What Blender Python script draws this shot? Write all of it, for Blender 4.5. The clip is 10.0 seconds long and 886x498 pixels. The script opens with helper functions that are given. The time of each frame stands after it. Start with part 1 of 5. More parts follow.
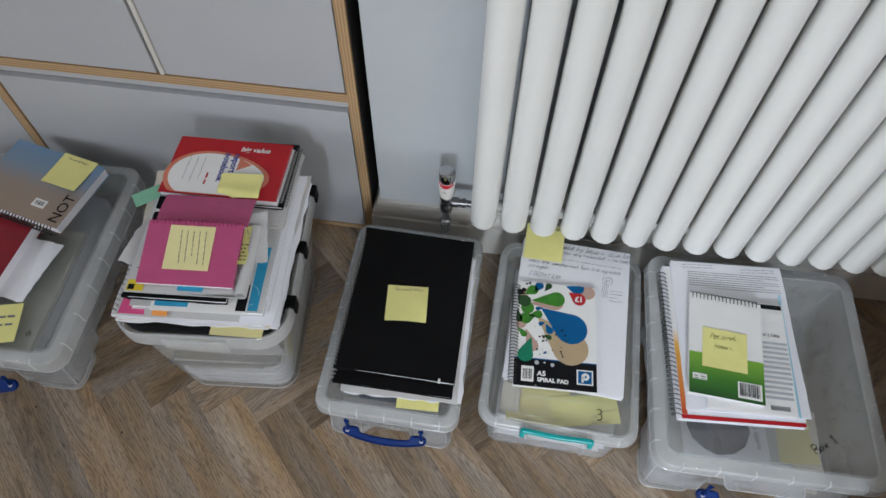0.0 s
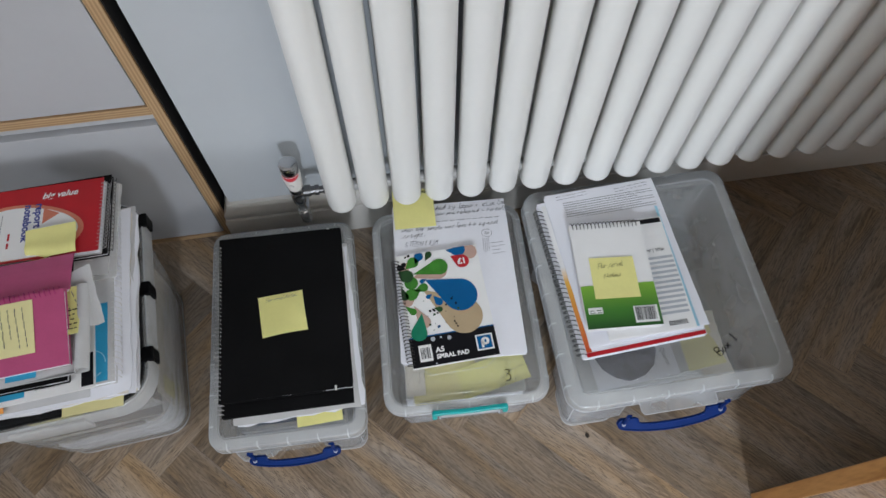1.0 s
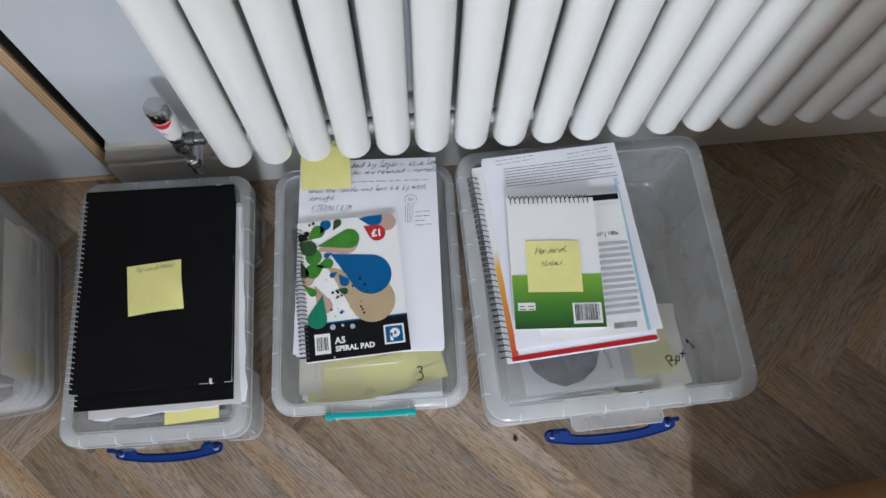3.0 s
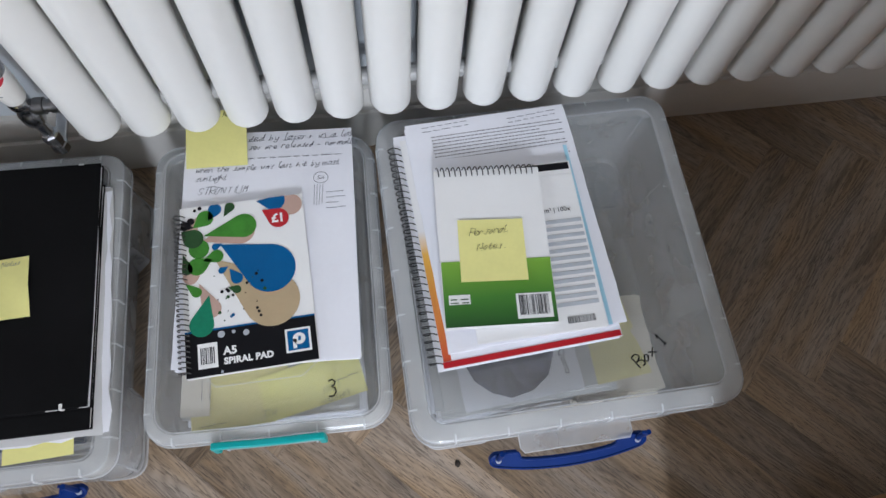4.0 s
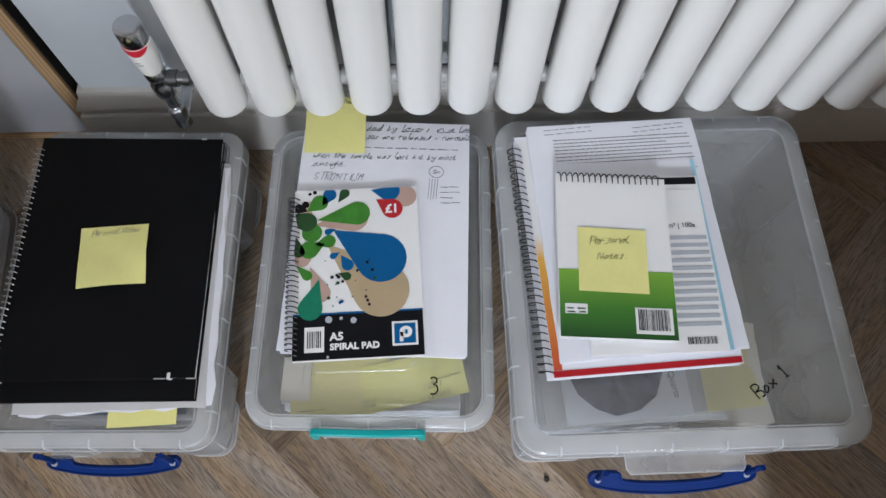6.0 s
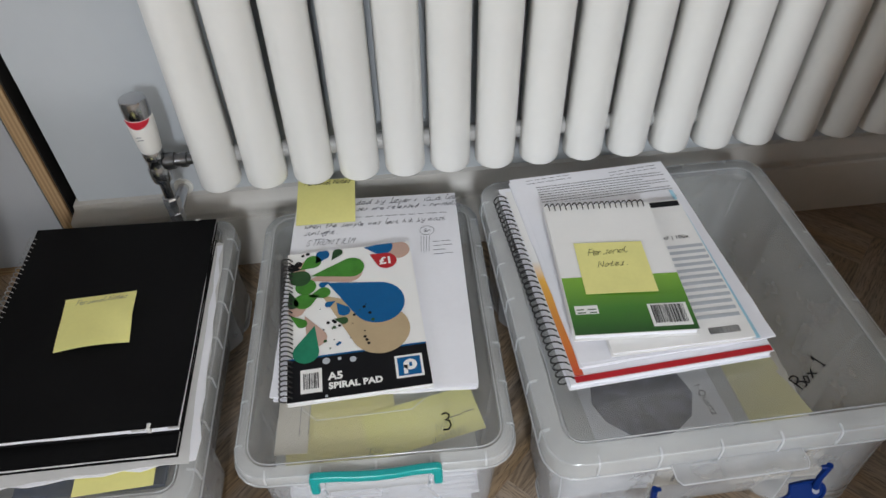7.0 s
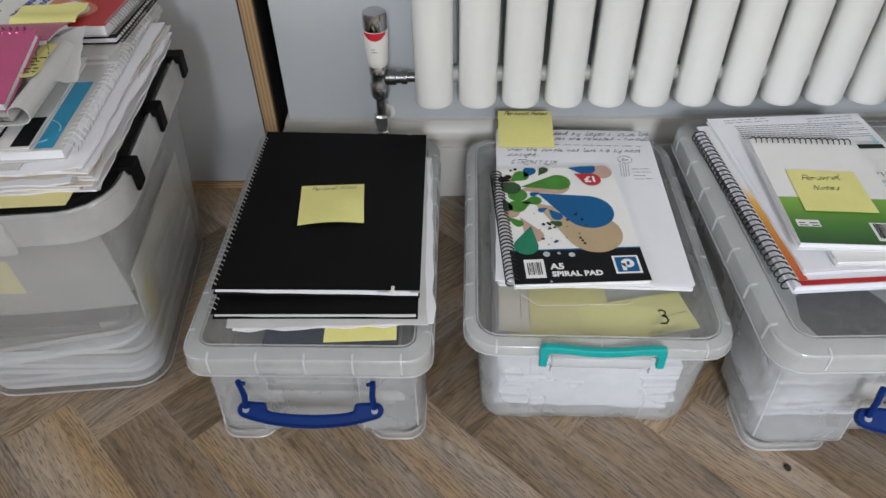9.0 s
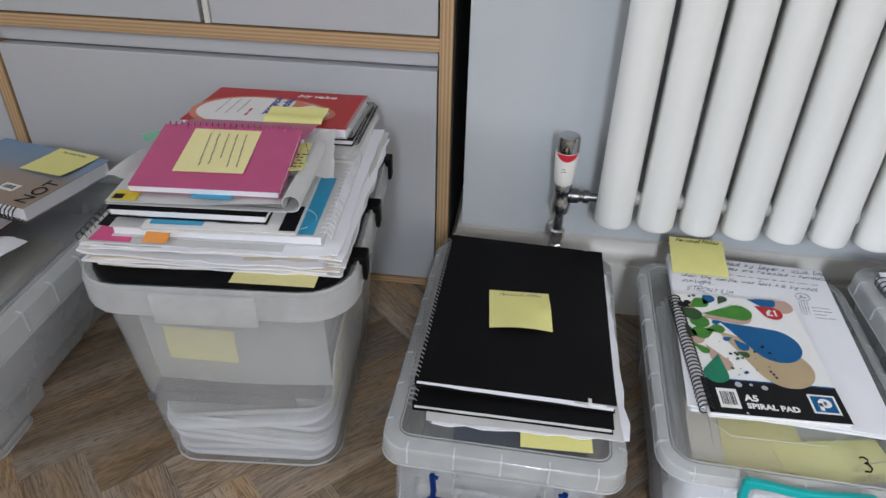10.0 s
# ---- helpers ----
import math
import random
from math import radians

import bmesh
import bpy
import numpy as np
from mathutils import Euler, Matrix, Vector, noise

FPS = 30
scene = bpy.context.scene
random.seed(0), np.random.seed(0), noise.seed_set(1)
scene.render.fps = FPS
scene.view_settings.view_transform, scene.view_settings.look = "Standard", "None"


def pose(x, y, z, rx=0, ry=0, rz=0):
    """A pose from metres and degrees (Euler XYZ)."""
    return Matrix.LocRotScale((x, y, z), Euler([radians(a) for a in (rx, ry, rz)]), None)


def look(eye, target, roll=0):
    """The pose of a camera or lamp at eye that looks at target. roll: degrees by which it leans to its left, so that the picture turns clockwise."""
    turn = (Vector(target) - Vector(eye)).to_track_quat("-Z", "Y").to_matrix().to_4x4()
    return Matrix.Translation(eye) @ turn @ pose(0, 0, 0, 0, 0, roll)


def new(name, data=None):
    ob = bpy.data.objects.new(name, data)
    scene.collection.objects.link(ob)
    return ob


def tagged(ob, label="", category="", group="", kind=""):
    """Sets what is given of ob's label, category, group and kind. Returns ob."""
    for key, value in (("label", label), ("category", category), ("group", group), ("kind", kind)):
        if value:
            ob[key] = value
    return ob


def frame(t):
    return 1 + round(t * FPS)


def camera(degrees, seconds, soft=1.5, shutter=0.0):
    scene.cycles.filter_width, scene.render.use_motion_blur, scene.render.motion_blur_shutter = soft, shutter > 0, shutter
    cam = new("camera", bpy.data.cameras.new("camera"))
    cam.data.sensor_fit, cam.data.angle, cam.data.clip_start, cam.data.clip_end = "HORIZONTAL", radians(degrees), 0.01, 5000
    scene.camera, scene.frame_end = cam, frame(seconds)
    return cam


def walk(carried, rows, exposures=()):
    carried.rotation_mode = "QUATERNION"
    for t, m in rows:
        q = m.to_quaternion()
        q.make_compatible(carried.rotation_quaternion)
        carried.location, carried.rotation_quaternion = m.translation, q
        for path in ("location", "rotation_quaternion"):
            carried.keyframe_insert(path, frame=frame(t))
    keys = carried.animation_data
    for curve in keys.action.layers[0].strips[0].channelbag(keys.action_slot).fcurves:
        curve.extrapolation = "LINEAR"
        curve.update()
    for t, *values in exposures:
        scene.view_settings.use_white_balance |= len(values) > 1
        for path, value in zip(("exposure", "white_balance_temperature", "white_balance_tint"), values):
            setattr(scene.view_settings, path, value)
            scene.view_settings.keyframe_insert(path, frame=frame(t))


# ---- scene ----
cam = camera(66.5, 10.0)
PATH = [
    (0, (0.152, 0.16, 1.297), (0.029, 1.21, -0.401), 1.2),
    (0.3, (0.188, 0.196, 1.290), (0.148, 1.170, -0.457), 0.7),
    (0.5, (0.207, 0.22, 1.287), (0.216, 1.166, -0.474), 0.9),
    (0.8, (0.237, 0.260, 1.278), (0.316, 1.151, -0.511), 1.8),
    (1, (0.229, 0.281, 1.262), (0.361, 1.151, -0.534), 0.3),
    (1.3, (0.214, 0.292, 1.260), (0.434, 1.127, -0.543), 1.1),
    (1.5, (0.202, 0.291, 1.25), (0.45, 1.074, -0.577), 2.1),
    (1.8, (0.222, 0.296, 1.228), (0.448, 1.053, -0.610), 2.9),
    (2, (0.246, 0.3, 1.227), (0.414, 1.071, -0.611), 1.5),
    (2.2, (0.301, 0.326, 1.223), (0.416, 1.058, -0.635), 2.4),
    (3.3, (0.406, 0.435, 1.047), (0.506, 1.08, -0.843), 3.5),
    (3.5, (0.432, 0.43, 1.001), (0.562, 1.093, -0.881), 4.4),
    (4, (0.457, 0.434, 0.933), (0.644, 1.128, -0.934), 7.7),
    (4.5, (0.453, 0.439, 0.926), (0.631, 1.126, -0.944), 7.9),
    (5, (0.438, 0.443, 0.92), (0.597, 1.116, -0.957), 8.4),
    (5.5, (0.4, 0.448, 0.922), (0.5, 1.115, -0.961), 6.6),
    (5.7, (0.395, 0.453, 0.926), (0.435, 1.116, -0.961), 3.4),
    (6.8, (0.325, 0.265, 0.777), (0.481, 1.553, -0.744), -0.5),
    (7, (0.348, 0.218, 0.752), (0.497, 1.616, -0.67), -1.2),
    (7.3, (0.336, 0.141, 0.715), (0.517, 1.640, -0.596), 0.3),
    (7.5, (0.327, 0.113, 0.69), (0.564, 1.589, -0.64), -0.6),
    (7.8, (0.295, 0.108, 0.674), (0.531, 1.542, -0.700), 0.4),
    (8, (0.27, 0.11, 0.671), (0.528, 1.531, -0.713), 1.3),
    (8.3, (0.254, 0.118, 0.680), (0.419, 1.532, -0.725), 0.3),
    (8.5, (0.232, 0.113, 0.683), (0.427, 1.538, -0.707), 1.5),
    (8.8, (0.195, 0.107, 0.683), (0.293, 1.555, -0.693), 0.5),
    (9, (0.157, 0.095, 0.682), (0.145, 1.568, -0.671), -0.8),
    (9.3, (0.109, 0.087, 0.689), (-0.084, 1.592, -0.613), -3.6),
    (9.5, (0.088, 0.078, 0.7), (-0.182, 1.603, -0.566), -2.0),
    (9.8, (0.038, 0.069, 0.712), (-0.180, 1.679, -0.456), 0.2),
    (10, (0.004, 0.062, 0.705), (-0.199, 1.712, -0.407), 1.4),
]
walk(cam, [(t, look(eye, target, roll)) for t, eye, target, roll in PATH],
     [(0, -0.15, 6300, 9), (1.5, -0.15, 6300, 10), (2.2, -0.08, 6300, 10), (3.5, 0.03, 6150, 12), (5.5, 0.03, 6150, 12), (7, -0.2, 6650, 10), (7.5, -0.2, 6750, 10), (8.5, -0.08, 6450, 10), (9, -0.13, 6600, 10), (9.5, -0.1, 6400, 10), (10, -0.06, 6350, 11)])

# ---- world and light ----
world = bpy.data.worlds.new("sky")
scene.world = world
world.use_nodes = True
wn, wl = world.node_tree.nodes, world.node_tree.links
sky = wn.new("ShaderNodeTexSky")
sky.sky_type, sky.sun_disc = "NISHITA", False
sky.sun_elevation, sky.sun_rotation = radians(35), radians(200)
wl.new(sky.outputs[0], wn["Background"].inputs[0])
wn["Background"].inputs[1].default_value = 0.1


def window_light(name, place, target, width, height, power, colour):
    lamp = bpy.data.lights.new(name, "AREA")
    lamp.shape, lamp.size, lamp.size_y = "RECTANGLE", width, height
    lamp.energy, lamp.color = power, colour
    ob = new(name, lamp)
    ob.matrix_world = look(place, target)
    return ob


window_light("window_daylight", (0.2, -4.0, 2.6), (0.55, 0.7, 0.3), 0.7, 1.3, 228, (0.87, 0.925, 1.0))
window_light("second_window_daylight", (2.3, -4.0, 2.5), (-0.1, 0.7, 0.3), 0.7, 1.3, 30, (1.0, 0.975, 0.94))
window_light("west_window_daylight", (-2.27, -0.9, 1.5), (-0.6, 0.7, 0.3), 0.9, 1.0, 24, (0.93, 0.96, 1.0))
# unseen fill lamp, added on the east side to lift the ambient light
window_light("side_window_daylight", (2.42, -1.2, 1.4), (0.0, -1.2, 1.4), 1.1, 1.2, 24, (1.0, 0.95, 0.89))
scene.view_settings.exposure = 0.0

# ---- materials ----


def nodes_of(name):
    m = bpy.data.materials.new(name)
    m.use_nodes = True
    return m, m.node_tree.nodes, m.node_tree.links, m.node_tree.nodes["Principled BSDF"]


def rgb(c, k=1.0):
    return (min(1, c[0] * k), min(1, c[1] * k), min(1, c[2] * k), 1)


def mat(name, c, rough=0.5, metal=0.0, var=0.08, scale=30.0, bump=0.0, spec=0.5):
    """A surface with colour variation at two scales and fine relief."""
    m, n, l, p = nodes_of(name)
    tc = n.new("ShaderNodeTexCoord")
    a, b = n.new("ShaderNodeTexNoise"), n.new("ShaderNodeTexNoise")
    a.inputs["Scale"].default_value, b.inputs["Scale"].default_value = scale, scale * 11
    a.inputs["Detail"].default_value, b.inputs["Detail"].default_value = 4, 3
    l.new(tc.outputs["Object"], a.inputs["Vector"]), l.new(tc.outputs["Object"], b.inputs["Vector"])
    add = n.new("ShaderNodeMath")
    add.operation = "MULTIPLY_ADD"
    add.inputs[1].default_value = 0.35
    l.new(b.outputs["Fac"], add.inputs[0]), l.new(a.outputs["Fac"], add.inputs[2])
    ramp = n.new("ShaderNodeValToRGB")
    ramp.color_ramp.elements[0].position, ramp.color_ramp.elements[1].position = 0.4, 0.95
    ramp.color_ramp.elements[0].color, ramp.color_ramp.elements[1].color = rgb(c, 1 - var), rgb(c, 1 + var)
    l.new(add.outputs[0], ramp.inputs[0]), l.new(ramp.outputs[0], p.inputs["Base Color"])
    rr = n.new("ShaderNodeMapRange")
    rr.inputs["To Min"].default_value, rr.inputs["To Max"].default_value = max(0.02, rough - 0.06), min(1, rough + 0.08)
    l.new(a.outputs["Fac"], rr.inputs["Value"]), l.new(rr.outputs[0], p.inputs["Roughness"])
    p.inputs["Metallic"].default_value = metal
    p.inputs["Specular IOR Level"].default_value = spec
    if bump:
        bp = n.new("ShaderNodeBump")
        bp.inputs["Strength"].default_value, bp.inputs["Distance"].default_value = bump, 0.001
        l.new(add.outputs[0], bp.inputs["Height"]), l.new(bp.outputs[0], p.inputs["Normal"])
    return m


def plastic(name, c, body, rough=0.3, scale=18.0, frost=0.0):
    """Clear to frosted polypropylene: a share of the light goes straight through, the rest meets a milky glossy body."""
    m, n, l, p = nodes_of(name)
    p.inputs["Base Color"].default_value = rgb(c)
    p.inputs["Roughness"].default_value = rough
    tl = n.new("ShaderNodeBsdfTranslucent")
    tl.inputs["Color"].default_value = rgb(c)
    half = n.new("ShaderNodeMixShader")
    half.inputs[0].default_value = 0.45
    l.new(p.outputs[0], half.inputs[1]), l.new(tl.outputs[0], half.inputs[2])
    clear, mix = n.new("ShaderNodeBsdfTransparent"), n.new("ShaderNodeMixShader")
    clear.inputs["Color"].default_value = (0.97, 0.98, 0.98, 1)
    if frost:
        bend, blur = n.new("ShaderNodeBsdfRefraction"), n.new("ShaderNodeMixShader")
        bend.inputs["IOR"].default_value, bend.inputs["Roughness"].default_value = 1.06, 0.5
        bend.inputs["Color"].default_value = (0.97, 0.98, 0.98, 1)
        blur.inputs[0].default_value = frost
        l.new(clear.outputs[0], blur.inputs[1]), l.new(bend.outputs[0], blur.inputs[2])
        clear = blur
    tc, noi, mr = n.new("ShaderNodeTexCoord"), n.new("ShaderNodeTexNoise"), n.new("ShaderNodeMapRange")
    noi.inputs["Scale"].default_value, noi.inputs["Detail"].default_value = scale, 5
    l.new(tc.outputs["Object"], noi.inputs["Vector"]), l.new(noi.outputs["Fac"], mr.inputs["Value"])
    mr.inputs["From Min"].default_value, mr.inputs["From Max"].default_value = 0.3, 0.7
    mr.inputs["To Min"].default_value, mr.inputs["To Max"].default_value = body * 0.85, body * 1.15
    l.new(mr.outputs[0], mix.inputs[0])
    l.new(clear.outputs[0], mix.inputs[1]), l.new(half.outputs[0], mix.inputs[2])
    gl, mix2, fr = n.new("ShaderNodeBsdfGlossy"), n.new("ShaderNodeMixShader"), n.new("ShaderNodeLayerWeight")
    gl.inputs["Roughness"].default_value = rough * 0.6
    pw, sh = n.new("ShaderNodeMath"), n.new("ShaderNodeMapRange")
    pw.operation = "POWER"
    pw.inputs[1].default_value = 4.0
    sh.inputs["To Min"].default_value, sh.inputs["To Max"].default_value = 0.03, 0.4
    l.new(fr.outputs["Facing"], pw.inputs[0]), l.new(pw.outputs[0], sh.inputs["Value"])
    l.new(sh.outputs[0], mix2.inputs[0]), l.new(mix.outputs[0], mix2.inputs[1]), l.new(gl.outputs[0], mix2.inputs[2])
    l.new(mix2.outputs[0], n["Material Output"].inputs["Surface"])
    return m


def gradient(name, stops, axis, low, high, rough=0.35):
    """A printed colour run along one axis of the object."""
    m, n, l, p = nodes_of(name)
    tc, sep, mr, ramp = n.new("ShaderNodeTexCoord"), n.new("ShaderNodeSeparateXYZ"), n.new("ShaderNodeMapRange"), n.new("ShaderNodeValToRGB")
    l.new(tc.outputs["Object"], sep.inputs[0]), l.new(sep.outputs[axis], mr.inputs["Value"])
    mr.inputs["From Min"].default_value, mr.inputs["From Max"].default_value = low, high
    e = ramp.color_ramp.elements
    e[0].position, e[0].color = stops[0][0], rgb(stops[0][1])
    e[1].position, e[1].color = stops[-1][0], rgb(stops[-1][1])
    for at, c in stops[1:-1]:
        e.new(at).color = rgb(c)
    noi = n.new("ShaderNodeTexNoise")
    noi.inputs["Scale"].default_value = 25
    mix = n.new("ShaderNodeMath")
    mix.operation = "MULTIPLY_ADD"
    mix.inputs[1].default_value = 0.06
    l.new(tc.outputs["Object"], noi.inputs["Vector"]), l.new(noi.outputs["Fac"], mix.inputs[0]), l.new(mr.outputs[0], mix.inputs[2])
    l.new(mix.outputs[0], ramp.inputs[0]), l.new(ramp.outputs[0], p.inputs["Base Color"])
    p.inputs["Roughness"].default_value = rough
    return m


def wood(name, dark, light, along, rough=0.45, size=1.0, by_object=False, bump=0.15, grain="", pores=0.0):
    """Grain stretched along one axis of the object, with rings and pores; by_object: each board has its own tone and cut."""
    m, n, l, p = nodes_of(name)
    tc, mp = n.new("ShaderNodeTexCoord"), n.new("ShaderNodeMapping")
    sc = [52 * size, 52 * size, 52 * size]
    sc[along] = 8.0 * size
    place = tc.outputs["Object"]
    if grain:
        kept = n.new("ShaderNodeAttribute")
        kept.attribute_name = grain
        place = kept.outputs["Vector"]
    mp.inputs["Scale"].default_value = sc
    l.new(place, mp.inputs["Vector"])
    info = n.new("ShaderNodeObjectInfo")
    if by_object:
        mul = n.new("ShaderNodeVectorMath")
        mul.operation = "SCALE"
        mul.inputs[0].default_value = (37.0, 19.0, 53.0)
        l.new(info.outputs["Random"], mul.inputs["Scale"]), l.new(mul.outputs[0], mp.inputs["Location"])
    a, b = n.new("ShaderNodeTexNoise"), n.new("ShaderNodeTexNoise")
    a.inputs["Scale"].default_value, a.inputs["Detail"].default_value, a.inputs["Distortion"].default_value = 0.55, 4, 0.8
    b.inputs["Scale"].default_value, b.inputs["Detail"].default_value = 11.0 if pores else 7.0, 9
    fibre = n.new("ShaderNodeVectorMath")
    fibre.operation = "MULTIPLY"
    fibre.inputs[1].default_value = [0.8 if k == along else 1.0 for k in range(3)]
    l.new(mp.outputs[0], fibre.inputs[0])
    l.new(mp.outputs[0], a.inputs["Vector"]), l.new(fibre.outputs[0], b.inputs["Vector"])
    wv = n.new("ShaderNodeMath")
    wv.operation = "MULTIPLY_ADD"
    wv.inputs[1].default_value = 0.34 if pores else 0.75
    l.new(b.outputs["Fac"], wv.inputs[0]), l.new(a.outputs["Fac"], wv.inputs[2])
    # growth lines: level lines of a slowly bent field across the board
    bent, parts_, lift, back = n.new("ShaderNodeTexNoise"), n.new("ShaderNodeSeparateXYZ"), n.new("ShaderNodeMath"), n.new("ShaderNodeCombineXYZ")
    bent.inputs["Scale"].default_value, bent.inputs["Detail"].default_value = 0.5, 2
    l.new(mp.outputs[0], bent.inputs["Vector"]), l.new(mp.outputs[0], parts_.inputs[0])
    lift.operation = "MULTIPLY_ADD"
    lift.inputs[1].default_value = 5.0
    l.new(bent.outputs["Fac"], lift.inputs[0]), l.new(parts_.outputs[(along + 1) % 3], lift.inputs[2]), l.new(lift.outputs[0], back.inputs[0])
    rings, add = n.new("ShaderNodeTexWave"), n.new("ShaderNodeMath")
    rings.inputs["Scale"].default_value, rings.inputs["Distortion"].default_value, rings.inputs["Detail"].default_value = 0.75, 1.2, 3.0
    l.new(back.outputs[0], rings.inputs["Vector"])
    add.operation = "MULTIPLY_ADD"
    add.inputs[1].default_value = 0.25 if pores else 0.15
    l.new(rings.outputs["Fac"], add.inputs[0]), l.new(wv.outputs[0], add.inputs[2])
    wv = add
    ramp = n.new("ShaderNodeValToRGB")
    e = ramp.color_ramp.elements
    e[0].position, e[0].color, e[1].position, e[1].color = 0.0, rgb(dark), 1.0, rgb(light)
    mid = e.new(0.5)
    mid.color = rgb([dark[i] * 0.4 + light[i] * 0.6 for i in range(3)])
    span = n.new("ShaderNodeMapRange")
    span.inputs["From Min"].default_value, span.inputs["From Max"].default_value = (0.33, 1.22) if pores else (0.64, 1.26)
    l.new(wv.outputs[0], span.inputs["Value"]), l.new(span.outputs[0], ramp.inputs[0])
    col = ramp.outputs[0]
    if by_object:
        hsv, mr = n.new("ShaderNodeHueSaturation"), n.new("ShaderNodeMapRange")
        mr.inputs["To Min"].default_value, mr.inputs["To Max"].default_value = (0.7, 1.2) if pores else (0.84, 1.22)
        l.new(info.outputs["Random"], mr.inputs["Value"]), l.new(mr.outputs[0], hsv.inputs["Value"])
        ms = n.new("ShaderNodeMapRange")
        ms.inputs["To Min"].default_value, ms.inputs["To Max"].default_value = 1.4, 0.7
        l.new(bent.outputs["Fac"], ms.inputs["Value"]), l.new(ms.outputs[0], hsv.inputs["Saturation"])
        ms.inputs["From Min"].default_value, ms.inputs["From Max"].default_value = 0.3, 0.7
        l.new(col, hsv.inputs["Color"])
        col = hsv.outputs[0]
    if pores:
        fine, pore, thin, deep = n.new("ShaderNodeVectorMath"), n.new("ShaderNodeTexNoise"), n.new("ShaderNodeMapRange"), n.new("ShaderNodeMixRGB")
        fine.operation = "MULTIPLY"
        fine.inputs[1].default_value = [8.0 if k == along else 16.0 for k in range(3)]
        l.new(mp.outputs[0], fine.inputs[0]), l.new(fine.outputs[0], pore.inputs["Vector"])
        pore.inputs["Scale"].default_value, pore.inputs["Detail"].default_value, pore.inputs["Distortion"].default_value = 1.0, 3, 0.3
        thin.inputs["From Min"].default_value, thin.inputs["From Max"].default_value = 0.555, 0.615
        thin.inputs["To Max"].default_value = pores
        l.new(pore.outputs["Fac"], thin.inputs["Value"]), l.new(thin.outputs[0], deep.inputs["Fac"])
        deep.inputs["Color2"].default_value = rgb(dark, 0.45)
        l.new(col, deep.inputs["Color1"])
        col = deep.outputs[0]
    l.new(col, p.inputs["Base Color"])
    p.inputs["Roughness"].default_value = rough
    bp = n.new("ShaderNodeBump")
    bp.inputs["Strength"].default_value, bp.inputs["Distance"].default_value = bump, 0.001
    l.new(wv.outputs[0], bp.inputs["Height"]), l.new(bp.outputs[0], p.inputs["Normal"])
    return m


def plywood(name, axis):
    m, n, l, p = nodes_of(name)
    tc, w, noi = n.new("ShaderNodeTexCoord"), n.new("ShaderNodeTexWave"), n.new("ShaderNodeTexNoise")
    w.bands_direction = axis
    w.inputs["Scale"].default_value, w.inputs["Distortion"].default_value, w.inputs["Detail"].default_value = 58, 0.6, 2
    l.new(tc.outputs["Object"], w.inputs["Vector"])
    ramp = n.new("ShaderNodeValToRGB")
    ramp.color_ramp.elements[0].color, ramp.color_ramp.elements[1].color = (0.36, 0.22, 0.11, 1), (0.52, 0.36, 0.2, 1)
    l.new(w.outputs["Fac"], ramp.inputs[0]), l.new(ramp.outputs[0], p.inputs["Base Color"])
    p.inputs["Roughness"].default_value = 0.5
    return m


WALL = mat("wall_paint", (0.5, 0.53, 0.555), 0.75, var=0.03, scale=4, bump=0.15)
# unseen walls, set paler than WALL to bounce more light into the room
ROOM = mat("white_room_paint", (0.74, 0.735, 0.72), 0.8, var=0.03, scale=4, bump=0.1)
CEIL = mat("ceiling_paint", (0.8, 0.8, 0.79), 0.85, var=0.03, scale=4)
SKIRT = mat("skirting_gloss_paint", (0.62, 0.6, 0.56), 0.4, var=0.04, scale=12, bump=0.08)
RAD = mat("radiator_enamel", (0.8, 0.8, 0.775), 0.33, var=0.02, scale=8, bump=0.05)
SLEEVE = mat("sleeve_enamel", (0.45, 0.45, 0.44), 0.4, var=0.1, scale=60)
LAMINATE = mat("cabinet_laminate", (0.455, 0.465, 0.485), 0.5, var=0.03, scale=6)
GROOVE = mat("cabinet_groove", (0.2, 0.2, 0.215), 0.7)
# near-black that paints the shade between cabinet and wall
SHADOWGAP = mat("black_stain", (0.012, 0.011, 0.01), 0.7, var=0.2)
PLYX, PLYZ = plywood("plywood_edge_upright", "X"), plywood("plywood_edge_level", "Z")
OAK = wood("floor_oak", (0.1, 0.073, 0.052), (0.425, 0.326, 0.233), 0, 0.45, 1.0, True, 0.25, pores=0.62)
OAKREST = wood("far_floor_oak", (0.1, 0.073, 0.052), (0.425, 0.326, 0.233), 0, 0.42, 1.0, grain="grain", pores=0.5)
SUBFLOOR = mat("floor_joint", (0.15, 0.115, 0.08), 0.8)
HONEY = wood("honey_varnished_wood", (0.3, 0.13, 0.035), (0.5, 0.25, 0.08), 2, 0.3, 0.8)
CHROME = mat("chrome", (0.55, 0.55, 0.56), 0.18, 1.0, 0.05, 40)
DULL = mat("dull_chrome", (0.2, 0.2, 0.205), 0.32, 1.0, 0.1, 40)
RED = mat("red_plastic", (0.55, 0.02, 0.04), 0.35)
WHITEPL = mat("white_plastic", (0.8, 0.79, 0.75), 0.35, var=0.03)
CLEAR = plastic("clear_plastic_lid", (0.93, 0.925, 0.915), 0.11, 0.25)
FROST = plastic("frosted_plastic_body", (0.935, 0.955, 0.99), 0.275, 0.3)
BEAD = plastic("bright_plastic_edge", (0.935, 0.955, 0.99), 0.42, 0.3)
RIM = plastic("milky_plastic_rim", (0.95, 0.955, 0.96), 0.4, 0.28)
RIB = plastic("milky_plastic_rib", (0.935, 0.955, 0.99), 0.58, 0.3)
BLUE = mat("blue_plastic", (0.004, 0.024, 0.14), 0.4, var=0.1, spec=0.1)
TEAL = mat("teal_plastic", (0.0, 0.36, 0.36), 0.3, var=0.08)
